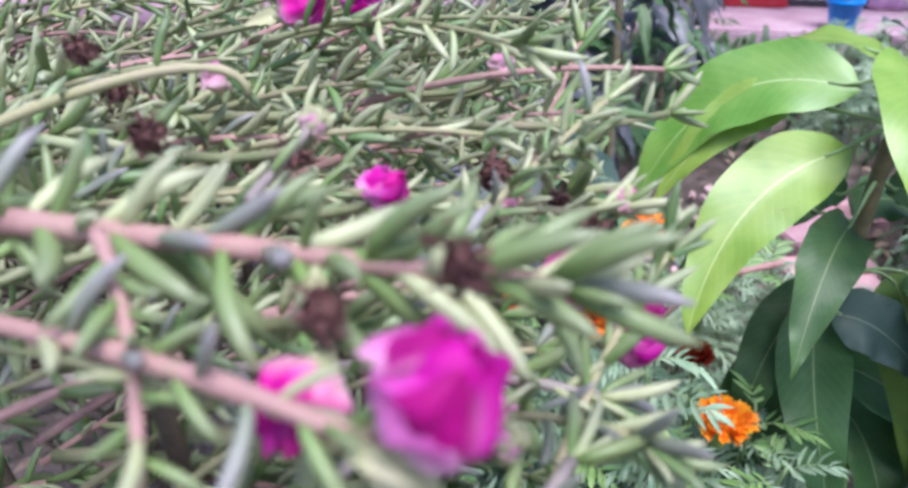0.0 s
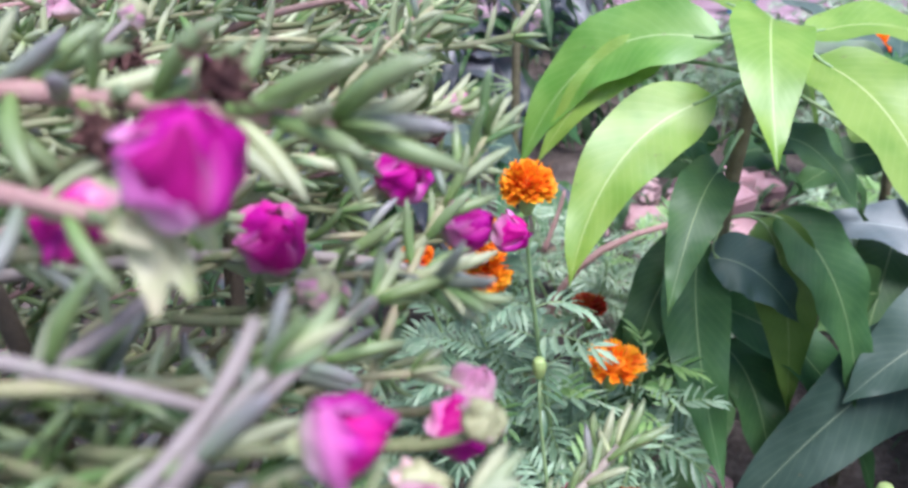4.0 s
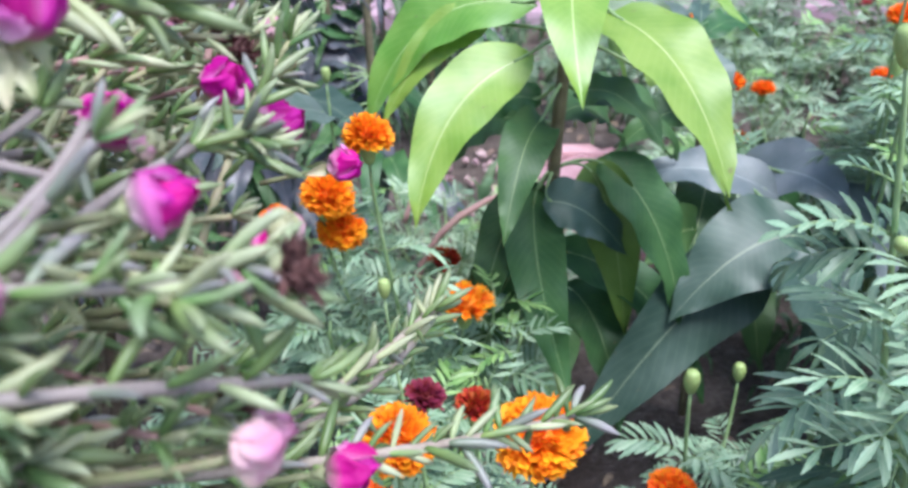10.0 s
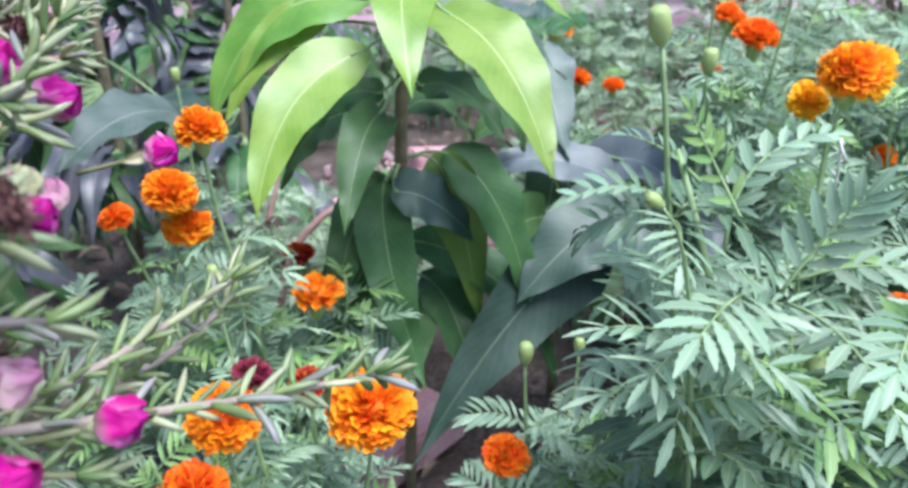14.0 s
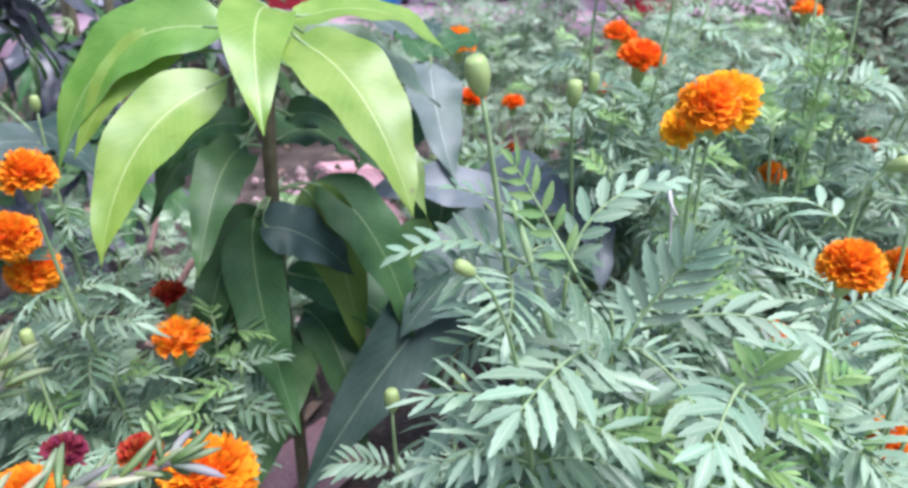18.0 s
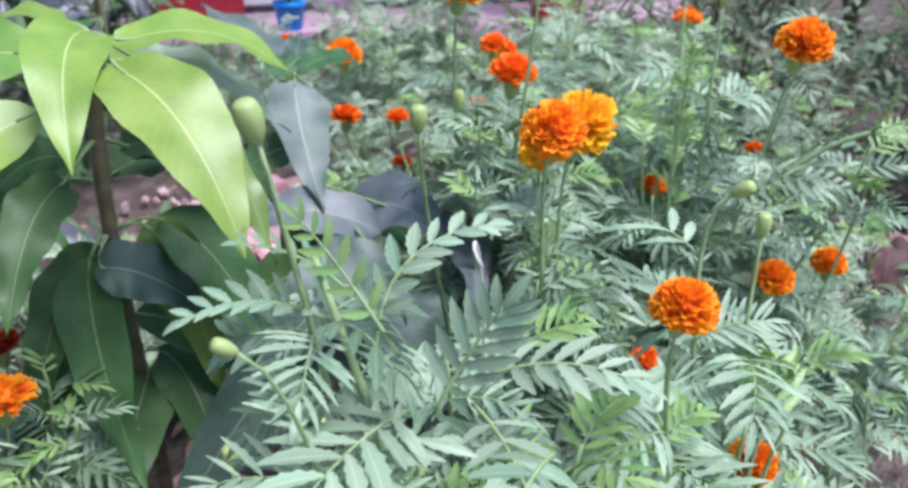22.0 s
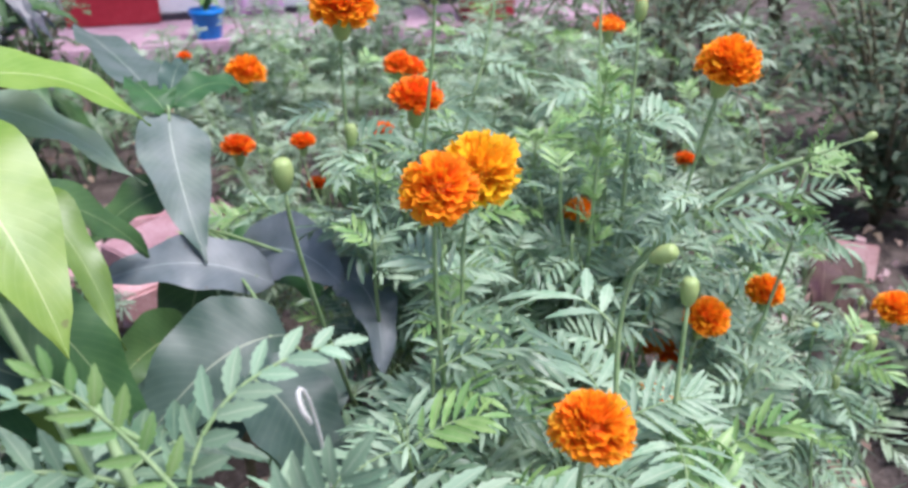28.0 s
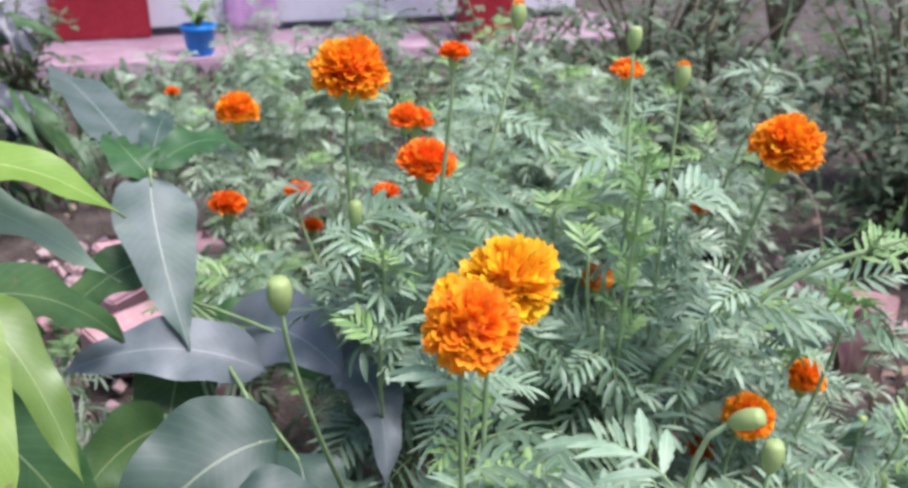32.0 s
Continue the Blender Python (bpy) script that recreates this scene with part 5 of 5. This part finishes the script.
    root = tip + arr((-prng.uniform(0.08, 0.16), prng.uniform(0.02, 0.08), prng.uniform(-0.06, 0.0)))
    cushion_stem([root, (tip + root) / 2 + arr((0, 0, 0.018)), tip], prng.uniform(0.0018, 0.0028), 0.0014, prng.choice((PINK_STEM, MAUVE, PALE_STEM)), 0.0050, prng.uniform(0.020, 0.027), 0.1, False)
# dark brown stems added inside, their colour standing in for shade in the gaps
tangle = Shape()
for i in range(900):
    q = arr((prng.uniform(-0.50, 0.02), prng.uniform(0.13, 0.62), prng.uniform(0.56, 0.835)))
    q[0] -= 0.3 * max(0, 0.80 - q[2])
    a, L = prng.uniform(0, 6.28), prng.uniform(0.06, 0.14)
    d = arr((math.cos(a), math.sin(a) * 0.8, prng.uniform(-0.5, 0.5))) * L
    tangle.add(*tube(bezier([q, q + d * 0.5 + arr((0, 0, 0.015)), q + d], 5), taper(0.0026, 0.0014, 5), 5))
tagged(part("gap_filler_stems", tangle.mesh("gap_filler_stems", GAP_BROWN), portulaca, "dark brown stems added to shade the cushion's gaps"), kind="stuff")
# bare straw-coloured runners between the leaves
for i in range(70):
    y = 0.14 + 0.7 * prng.random()
    x = prng.uniform(-0.45, 0.03)
    z = 0.87 + 0.075 * min(1, max(0, (y - 0.05) / 0.30)) - prng.uniform(0.0, 0.12)
    L, a = prng.uniform(0.10, 0.22), prng.gauss(0.1, 0.35)
    p0 = arr((x - L * 0.5, y - 0.4 * L * math.sin(a), z - 0.02))
    p1 = arr((x + L * 0.5 * math.cos(a), y + 0.5 * L * math.sin(a), z + prng.uniform(-0.02, 0.02)))
    p1[0] = min(p1[0], 0.09 - 0.75 * max(0, 0.89 - z))
    cushion_stem([p0, (p0 + p1) / 2 + arr((0, prng.uniform(-0.02, 0.02), 0.025)), p1], prng.uniform(0.0014, 0.0026), 0.0012, prng.choice((STRAW, PINK_STEM, PALE_STEM, PALE_STEM)), 0.022, 0.018, 0.3)
cushion_stem([(-0.20, 0.30, 0.93), (-0.14, 0.32, 0.957), (-0.085, 0.34, 0.966), (-0.084, 0.337, 0.944)], 0.0024, 0.0018, STRAW, 0.03, 0.02, 0.3, False, False)
cushion_stem([(-0.06, 0.10, 0.83), (-0.005, 0.127, 0.875), (0.013, 0.154, 0.886), (0.036, 0.204, 0.880)], 0.0026, 0.0018, MAUVE, 0.016, 0.022, 0.5)
cushion_stem([(-0.10, 0.12, 0.88), (-0.035, 0.138, 0.893), (-0.024, 0.170, 0.893), (-0.012, 0.20, 0.90)], 0.0024, 0.0018, MAUVE, 0.016, 0.022, 0.5)
cushion_stem([(-0.12, 0.12, 0.91), (-0.030, 0.137, 0.907), (0.0, 0.168, 0.872), (0.02, 0.20, 0.862)], 0.0024, 0.0018, STRAW, 0.012, 0.022, 0.5)
cushion_stem([(-0.04, 0.09, 0.86), (0.0, 0.109, 0.884), (0.013, 0.124, 0.903), (0.022, 0.129, 0.909)], 0.0022, 0.0016, MAUVE, 0.02, 0.022, 0.6)
cushion_stem([(-0.057, 0.244, 0.939), (-0.053, 0.269, 0.942), (-0.045, 0.285, 0.950)], 0.0018, 0.0012, MAUVE, 0.02, 0.016, 0.3, False, False)
# the woody legs on which the cushion stands, coloured dark to deepen the gaps
for i in range(9):
    a = i * 0.7
    legs = bezier([(0.05 * math.cos(a), 0.05 * math.sin(a), -0.02), (0.1 * math.cos(a), 0.12 * math.sin(a), 0.35), (0.16 * math.cos(a), 0.22 * math.sin(a), 0.70), (0.2 * math.cos(a) - 0.04, 0.26 * math.sin(a), 0.86)], 10)
    part("stem", Shape().add(*tube(legs, taper(0.007, 0.004, 10), 7)).mesh("stem", GAP_BROWN), portulaca)


def petal_bud_mesh(seed, mats, closed, crumple=0.0):
    """A rolled-up flower of unit height: overlapping creased petals wound round an axis, shut at the tip."""
    meshes = []
    r = random.Random(seed)
    for i in range(7):
        s = Shape()
        a0 = i * 2.25 + 0.5 + r.uniform(-0.25, 0.25)
        half = r.uniform(0.80, 1.05)
        grow = (1.0, 0.96, 0.92, 0.86, 0.78, 0.62, 0.40)[i]
        tall = (0.72, 0.84, 0.90, 0.97, 1.02, 1.06, 1.06)[i] * r.uniform(0.94, 1.06)
        shut = (0.90, 0.90, 0.92, 0.94, 0.97, 0.98, 1.0)[i] if closed else (0.74, 0.82, 0.86, 0.90, 0.95, 0.98, 1.0)[i]
        lean = r.uniform(-0.08, 0.08)
        verts, uvs = [], []
        for j in range(10):
            v = j / 9
            rad = (0.10 * (1 - v) + 0.03 + 0.47 * math.sin(math.pi * min(1, 0.12 + v * 0.86 * shut)) ** 0.85) * grow
            wide = half * (0.55 + 0.65 * math.sin(math.pi * (0.15 + 0.68 * v)))
            for k in range(11):
                u = k / 5 - 1
                a = a0 + u * wide + 0.7 * v
                puff = 1 + 0.08 * math.cos(u * 1.57) + 0.55 * max(0, abs(u) - 0.62) * (1 if u > 0 else -0.6)
                puff += 0.05 * math.sin(7 * u + i * 1.3 + 3 * v) * v + (0.42 + crumple) * noise.noise((u * 2.3, v * 2.9, i * 3.1 + seed)) * (0.3 + v) + 0.10 * noise.noise((u * 4.3, v * 5.1, i * 1.7 + seed)) * v
                zz = v * tall - 0.20 * abs(u) ** 2.2 * v + 0.05 * noise.noise((u * 3, i * 2.7, seed)) * v
                verts.append((rad * puff * math.cos(a) + lean * v, rad * puff * math.sin(a) + lean * 0.6 * v, zz * (1 - 0.3 * min(1, crumple))))
                uvs.append((k / 10, v))
        s.add(verts, [(q, q + 1, q + 12, q + 11) for j in range(9) for q in range(j * 11, j * 11 + 10)], uvs)
        if i == 6:
            verts, faces, uvs = lathe([(0.05, 0.0), (0.20, 0.15), (0.32, 0.40), (0.31, 0.64), (0.22, 0.86), (0.05, 1.0)], 12)
            s.add(verts, faces, [(0.5, 0.4 + 0.6 * v) for u, v in uvs])
        meshes.append(s.mesh("petal", mats[1] if i < 2 else mats[0]))
    return meshes


PETALS = {"magenta": petal_bud_mesh(1, (MAGENTA, PINK_BACK), False), "blush": petal_bud_mesh(2, (BLUSH, BLUSH), True), "dead": petal_bud_mesh(3, (WITHERED, WITHERED), False, 1.9), "shrivelled": petal_bud_mesh(13, (WITHERED, BLUSH), True, 1.5), "white": petal_bud_mesh(4, (SEPAL, BLUSH), True)}
STRIPS = rough_material("dried_flower", [(0.3, (0.022, 0.008, 0.011)), (0.5, (0.12, 0.048, 0.045)), (0.7, (0.38, 0.24, 0.20))], 120.0, 0.85, 0.5, 0.0006)
for key in ("dead", "shrivelled"):
    bits, r = [], random.Random(len(key))
    for i in range(5):
        s = Shape()
        for k in range(9):
            d = unit([r.gauss(0, 0.6), r.gauss(0, 0.6), r.uniform(-0.3, 1.0)])
            side = unit(np.cross(d, (r.uniform(-1, 1), r.uniform(-1, 1), 1)))
            L = r.uniform(0.35, 0.75)
            p = bezier([(0, 0, 0.25), arr((0, 0, 0.3)) + d * L * 0.6 + side * r.uniform(-0.3, 0.3), arr((0, 0, 0.3)) + d * L + side * r.uniform(-0.45, 0.45)], 6)
            s.add(*blade(p, r.uniform(0.10, 0.34), tuple(side), 0.8, 0.05, 0.7, r, 3))
        if i == 0:
            s.add(*lathe([(0.06, -0.1), (0.22, 0.05), (0.30, 0.30), (0.22, 0.55), (0.04, 0.62)], 9, 0.15))
        bits.append(s.mesh("petal", STRIPS))
    PETALS[key] = bits
sep = Shape()
for a0 in (0.0, math.pi):
    verts = []
    for j in range(6):
        v = j / 5
        for k in range(5):
            a = a0 + (k / 2 - 1) * 1.35 * (1 - v ** 2.5)
            rad = 0.10 + 0.36 * math.sin(math.pi * min(0.62, 0.1 + v * 0.6))
            verts.append((rad * math.cos(a), rad * math.sin(a), v * 0.58 - 0.12))
    sep.add(verts, [(q, q + 1, q + 6, q + 5) for j in range(5) for q in range(j * 5, j * 5 + 4)])
sep.add(*lathe([(0.09, -0.42), (0.13, -0.25), (0.24, -0.1), (0.2, 0.1)], 9))
SEPALS = sep.mesh("sepals", SEPAL)


def portulaca_flower(at, size, kind, way, label):
    e = arr(at) - base_p
    w = unit(way)
    shape = facing(e - w * size * 0.4, w, size, prng.uniform(0, 6))
    if kind == "dead":
        shape = shape @ Matrix.Diagonal((prng.uniform(0.85, 1.35), prng.uniform(0.75, 1.1), prng.uniform(0.9, 1.4), 1))
    fl = part("flower", SEPALS, portulaca, label, shape)
    for m in PETALS["shrivelled" if kind == "dead" and len(portulaca.children) % 2 else kind]:
        part("petal", m, fl)
    if kind == "magenta" and size > 0.02:
        for q in range(3):
            b0 = e - w * size * 0.62
            d = unit((math.cos(q * 2.3 + 3.6), math.sin(q * 2.3 + 3.6), 0)) * size * 0.55
            bract = blade(bezier([b0, b0 + d * 0.6, b0 + d - w * size * (0.35 + 0.2 * q)], 8), size * 0.42, tuple(d + w * 0.01), 0.5, 0.0006, 0.6, random.Random(q), 4)
            part("bract", Shape().add(*bract).mesh("bract", SEPAL), portulaca, "pale green bract")
    if kind != "dead":
        foot = e - w * size * 0.8
        p = bezier([foot, foot - w * 0.012 + arr((-0.01, 0, 0)), foot + arr((-0.05, 0.015, -0.012))], 6)
        part("stem", Shape().add(*tube(p, taper(0.0016, 0.0022, 6), 6)).mesh("stem", PALE_STEM), portulaca)


for x, y, z, size, kind, way in (
        (0.007, 0.147, 0.945, 0.0225, "magenta", (0.35, -0.35, 0.85)), (-0.025, 0.170, 0.924, 0.019, "magenta", (-0.2, -0.6, -0.3)), (0.042, 0.312, 0.877, 0.022, "magenta", (0.4, -0.4, 0.6)),
        (0.067, 0.298, 0.859, 0.020, "magenta", (0.7, -0.4, 0.4)), (0.103, 0.479, 0.767, 0.024, "magenta", (0.7, -0.5, 0.3)), (0.000, 0.245, 0.882, 0.022, "magenta", (0.3, -0.6, 0.5)),
        (0.034, 0.135, 0.888, 0.0175, "magenta", (0.9, 0.0, 0.2)), (0.060, 0.202, 0.834, 0.019, "magenta", (0.6, -0.3, 0.5)), (-0.093, 0.464, 0.957, 0.024, "magenta", (0.8, -0.2, 0.4)),
        (-0.065, 0.491, 0.955, 0.020, "magenta", (0.2, -0.8, 0.4)), (-0.022, 0.275, 0.930, 0.014, "magenta", (0.5, -0.4, 0.6)), (0.080, 0.168, 0.748, 0.020, "magenta", (0.9, -0.2, 0.2))):
    portulaca_flower((x, y, z), size, kind, way, "closed magenta flower")
# the large pale bracts under the foremost flower
for k, (points, width) in enumerate(((((-0.004, 0.148, 0.934), (0.002, 0.138, 0.925), (0.000, 0.136, 0.917)), 0.0085), (((0.000, 0.147, 0.932), (0.007, 0.140, 0.924), (0.007, 0.139, 0.919)), 0.007), (((-0.010, 0.148, 0.935), (-0.004, 0.137, 0.937), (0.003, 0.138, 0.932)), 0.006))):
    bract = blade(bezier([arr(p) - base_p for p in points], 9), width, (0.1, -0.9, 0.3), 0.35, 0.0008, 0.6, random.Random(k), 6)
    part("bract", Shape().add(*bract).mesh("bract", SEPAL), portulaca, "pale green bract")
for x, y, z, size, kind, way in (
        (0.015, 0.246, 0.859, 0.016, "blush", (0.5, -0.5, 0.5)), (0.067, 0.350, 0.895, 0.013, "white", (0.2, -0.3, 0.9)), (0.048, 0.168, 0.840, 0.016, "white", (0.8, -0.3, 0.3)),
        (0.053, 0.137, 0.796, 0.017, "blush", (0.9, -0.1, 0.2)), (0.055, 0.092, 0.827, 0.015, "blush", (0.7, -0.3, 0.4)), (-0.004, 0.090, 0.886, 0.015, "blush", (0.6, -0.4, 0.2)),
        (-0.12, 0.40, 0.935, 0.014, "blush", (0.1, -0.3, 0.9)), (0.052, 0.096, 0.780, 0.022, "magenta", (0.7, -0.3, 0.5))):
    portulaca_flower((x, y, z), size, kind, way, "pale pink closed bud")
for x, y, z, size, kind, way in (
        (-0.045, 0.285, 0.950, 0.010, "white", (0.3, -0.3, 0.8)),
        (0.014, 0.435, 0.932, 0.012, "blush", (0.3, -0.3, 0.8)),
        (0.017, 0.332, 0.899, 0.010, "blush", (0.3, -0.3, 0.8)),
        (0.019, 0.214, 0.880, 0.012, "white", (0.3, -0.3, 0.8)),
        (0.065, 0.221, 0.836, 0.014, "blush", (0.3, -0.3, 0.8)),
        (0.015, 0.454, 0.924, 0.011, "blush", (0.3, -0.3, 0.8)),
        (0.066, 0.176, 0.858, 0.012, "white", (0.3, -0.3, 0.8)),
        (0.049, 0.149, 0.852, 0.013, "blush", (0.3, -0.3, 0.8)),
        (0.068, 0.348, 0.895, 0.011, "blush", (0.3, -0.3, 0.8))):
    portulaca_flower((x, y, z), size, kind, way, "tiny whitish pink bud")
for x, y, z, size, kind, way in (
        (-0.103, 0.283, 0.946, 0.013, "dead", (0.4, -0.5, 0.5)), (-0.156, 0.350, 0.960, 0.013, "dead", (0.4, -0.5, 0.5)), (0.039, 0.347, 0.895, 0.013, "dead", (0.4, -0.5, 0.5)), (0.010, 0.176, 0.955, 0.013, "dead", (0.6, -0.3, 0.3)), (-0.022, 0.182, 0.941, 0.013, "dead", (0.2, -0.7, -0.2)), (0.050, 0.335, 0.888, 0.015, "dead", (0.3, -0.6, 0.3)),
        (-0.100, 0.278, 0.946, 0.012, "dead", (0.4, -0.5, 0.4)), (-0.06, 0.31, 0.93, 0.012, "dead", (0.3, -0.7, 0.2)), (0.072, 0.113, 0.871, 0.015, "dead", (0.7, -0.3, 0.4)),
        (0.044, 0.144, 0.809, 0.016, "dead", (0.6, -0.3, 0.4)), (0.01, 0.37, 0.90, 0.016, "dead", (0.3, -0.6, 0.4)), (-0.15, 0.36, 0.94, 0.012, "dead", (0.3, -0.7, 0.3))):
    portulaca_flower((x, y, z), size, kind, way, "dried dark brown flower")

# ---- litter, weeds and the bushes beyond ----
lit = Shape()
lrng = random.Random(31)
for i in range(1500):
    x, y = lrng.uniform(-1.2, 3.6), lrng.uniform(-0.3, 4.4)
    a, L = lrng.uniform(0, 6.28), lrng.uniform(0.02, 0.075)
    d = arr((math.cos(a), math.sin(a), 0)) * L
    z0 = 0.012 + lrng.uniform(0, 0.02)
    lit.add(*blade(bezier([(x, y, z0), arr((x, y, z0 + lrng.uniform(0.01, 0.03))) + d * 0.5, arr((x, y, z0)) + d], 5), L * 0.38, (lrng.uniform(-0.3, 0.3), lrng.uniform(-0.3, 0.3), 1), 0.3, 0.002, 0.8, lrng, 2))
tagged(new("leaf_litter", lit.mesh("leaf_litter", DRY)), "dry brown and pinkish fallen leaves on the soil", "leaf litter", kind="stuff")

rubble = Shape()
for i in range(260):
    k = lrng.random()
    x, y = (lrng.gauss(0.74, 0.13), lrng.uniform(1.45, 2.5)) if k < 0.8 else (lrng.gauss(2.2, 0.3), lrng.gauss(0.95, 0.2))
    L = lrng.uniform(0.008, 0.034)
    m = Matrix.Translation((x, y, 0.008 + L * 0.25)) @ Euler([lrng.uniform(0, 6) for _ in range(3)]).to_matrix().to_4x4()
    corners = [m @ Vector((sx * L * lrng.uniform(0.3, 0.6), sy * L * lrng.uniform(0.25, 0.5), sz * L * lrng.uniform(0.15, 0.4))) for sx in (-1, 1) for sy in (-1, 1) for sz in (-1, 1)]
    rubble.add(corners, [(0, 1, 3, 2), (4, 6, 7, 5), (0, 4, 5, 1), (2, 3, 7, 6), (0, 2, 6, 4), (1, 5, 7, 3)])
tagged(new("rubble", rubble.mesh("rubble", RUBBLE, smooth=False)), "pinkish broken brick rubble strewn on the soil", "rubble", kind="stuff")

weeds = Shape()
for i in range(9000):
    x, y = lrng.uniform(-1.5, 5.0), lrng.uniform(-0.2, 4.5)
    if noise.noise((x * 1.4, y * 1.4, 7)) < -0.12 or (0.3 < x < 2.2 and y < 0.95):
        continue
    a, L = lrng.uniform(0, 6.28), lrng.uniform(0.04, 0.13) * (1.5 if y > 2 else 1)
    d = arr((math.cos(a), math.sin(a), 0)) * L * lrng.uniform(0.3, 0.9)
    tip = arr((x, y, L * lrng.uniform(0.3, 1.0))) + d
    weeds.add(*blade(bezier([(x, y, -0.005), arr((x, y, L * 0.9)) + d * 0.4, tip], 4), L * lrng.uniform(0.12, 0.3), (0.1, -0.2, 1), 0.2, 0.001, 0.8, lrng, 2))
tagged(new("weeds", weeds.mesh("weeds", WEED)), "low green weeds between the plants", "weeds", kind="stuff")


def bush(at, width, height, seed, label, mat=BUSH, leaf=0.06, count=650):
    """A loose dark bush: woody limbs and many separate leaves with gaps between."""
    r = random.Random(seed)
    t = thing("bush", at, label, "bush", "bushes beyond the bed")
    crown = Shape()
    ends = []
    for i in range(16):
        a = i * 2.4
        e = arr((math.cos(a) * width / 2 * r.uniform(0.3, 1), math.sin(a) * width / 2 * r.uniform(0.3, 1), height * r.uniform(0.45, 1.0)))
        p = bezier([(0, 0, -0.02), e * arr((0.25, 0.25, 0.6)), e], 7)
        part("branch", Shape().add(*tube(p, taper(0.012, 0.004, 7), 5)).mesh("branch", BARK), t)
        ends += p[2:]
    for i in range(count):
        c = r.choice(ends) + arr([r.gauss(0, 0.07) for _ in range(3)])
        c[2] = max(0.02, c[2])
        a, L = r.uniform(0, 6.28), leaf * r.uniform(0.6, 1.3)
        d = arr((math.cos(a), math.sin(a), r.uniform(-0.5, 0.4)))
        crown.add(*blade(bezier([c, c + d * L * 0.5 + arr((0, 0, 0.012)), c + d * L], 5), L * 0.42, (r.uniform(-0.4, 0.4), r.uniform(-0.7, 0.2), 1), 0.2, 0.002, 0.8, r, 2))
    tagged(part("leaves", crown.mesh("leaves", mat), t), kind="stuff")


for i, (x, y, w, h) in enumerate(((2.6, 1.9, 0.9, 0.75), (3.1, 2.5, 1.1, 1.0), (3.3, 1.5, 1.0, 0.8), (2.4, 2.6, 0.9, 0.7), (4.0, 2.9, 1.3, 1.3), (4.3, 2.0, 1.3, 1.2), (3.6, 0.9, 1.1, 0.8), (5.0, 3.2, 1.6, 1.6),
                                   (5.2, 1.6, 1.5, 1.4), (-1.6, 1.6, 1.0, 0.9), (-2.2, 2.8, 1.3, 1.2), (-0.7, 3.6, 1.0, 0.9), (2.9, 0.6, 0.7, 0.45), (4.6, 0.4, 1.3, 1.0), (2.35, 1.45, 0.6, 0.55), (2.75, 1.15, 0.6, 0.5), (2.0, 1.75, 0.6, 0.5), (1.95, 0.45, 0.5, 0.3), (2.45, 0.35, 0.6, 0.35), (1.75, 1.75, 0.5, 0.45))):
    bush((x, y, 0.0), w, h, 200 + i, "loose dark green bush growing on bare soil")
bush((0.86, 4.25, 0.0), 0.62, 0.55, 303, "loose dark green bush before the house", BUSH, 0.07, 420)
bush((5.9, 2.4, 0.0), 1.2, 0.9, 301, "yellow-green bush with lighter leaves", FRESH, 0.08, 500)

WILTED = mango_material("wilted_leaf", (0.075, 0.03, 0.035), (0.13, 0.085, 0.06), (0.20, 0.14, 0.10), 0.6, 0.3)
wilted = sapling("withered_plant", (1.86, 0.78, 0.0), [(1.86, 0.78, -0.02), (1.86, 0.79, 0.15), (1.85, 0.78, 0.30)], 0.007, "withered dark plant with drooping maroon and mauve leaves")
stalked_leaf(wilted, (1.85, 0.78, 0.27), (1.80, 0.74, 0.33), (1.75, 0.70, 0.12), 0.085, (-0.3, -0.7, 0.5), WILTED)
stalked_leaf(wilted, (1.86, 0.78, 0.25), (1.92, 0.74, 0.30), (1.94, 0.68, 0.08), 0.080, (0.3, -0.7, 0.5), WILTED)
stalked_leaf(wilted, (1.86, 0.78, 0.22), (1.84, 0.72, 0.26), (1.82, 0.65, 0.05), 0.090, (0.0, -0.8, 0.5), WILTED)
stalked_leaf(wilted, (1.86, 0.79, 0.28), (1.83, 0.80, 0.36), (1.78, 0.80, 0.30), 0.060, (0.0, -0.7, 0.6), OLIVE)
stalked_leaf(wilted, (1.87, 0.78, 0.20), (1.95, 0.78, 0.25), (2.03, 0.75, 0.10), 0.075, (0.2, -0.7, 0.6), WILTED)
bush((4.35, 2.2, 0.0), 0.7, 0.55, 302, "yellow-green bush with lighter leaves", FRESH, 0.08, 420)

stick = thing("dry_stick", (0.20, 1.16, 0.0), "dry greyish-pink forked stick leaning in the bed", "stick")
for ends, r0 in (([(0.02, 0.10, -0.01), (0.03, 0.02, 0.25), (0.02, 0.0, 0.40), (0.24, 0.0, 0.445)], 0.009), ([(0.025, 0.0, 0.40), (0.05, 0.01, 0.46), (0.06, 0.02, 0.50)], 0.005)):
    p = bezier(ends, 10)
    part("branch", Shape().add(*tube(p, [q * (1 + 0.12 * math.sin(i * 2.1)) for i, q in enumerate(taper(r0, r0 * 0.6, 10))], 7)).mesh("branch", PINK_STEM), stick)
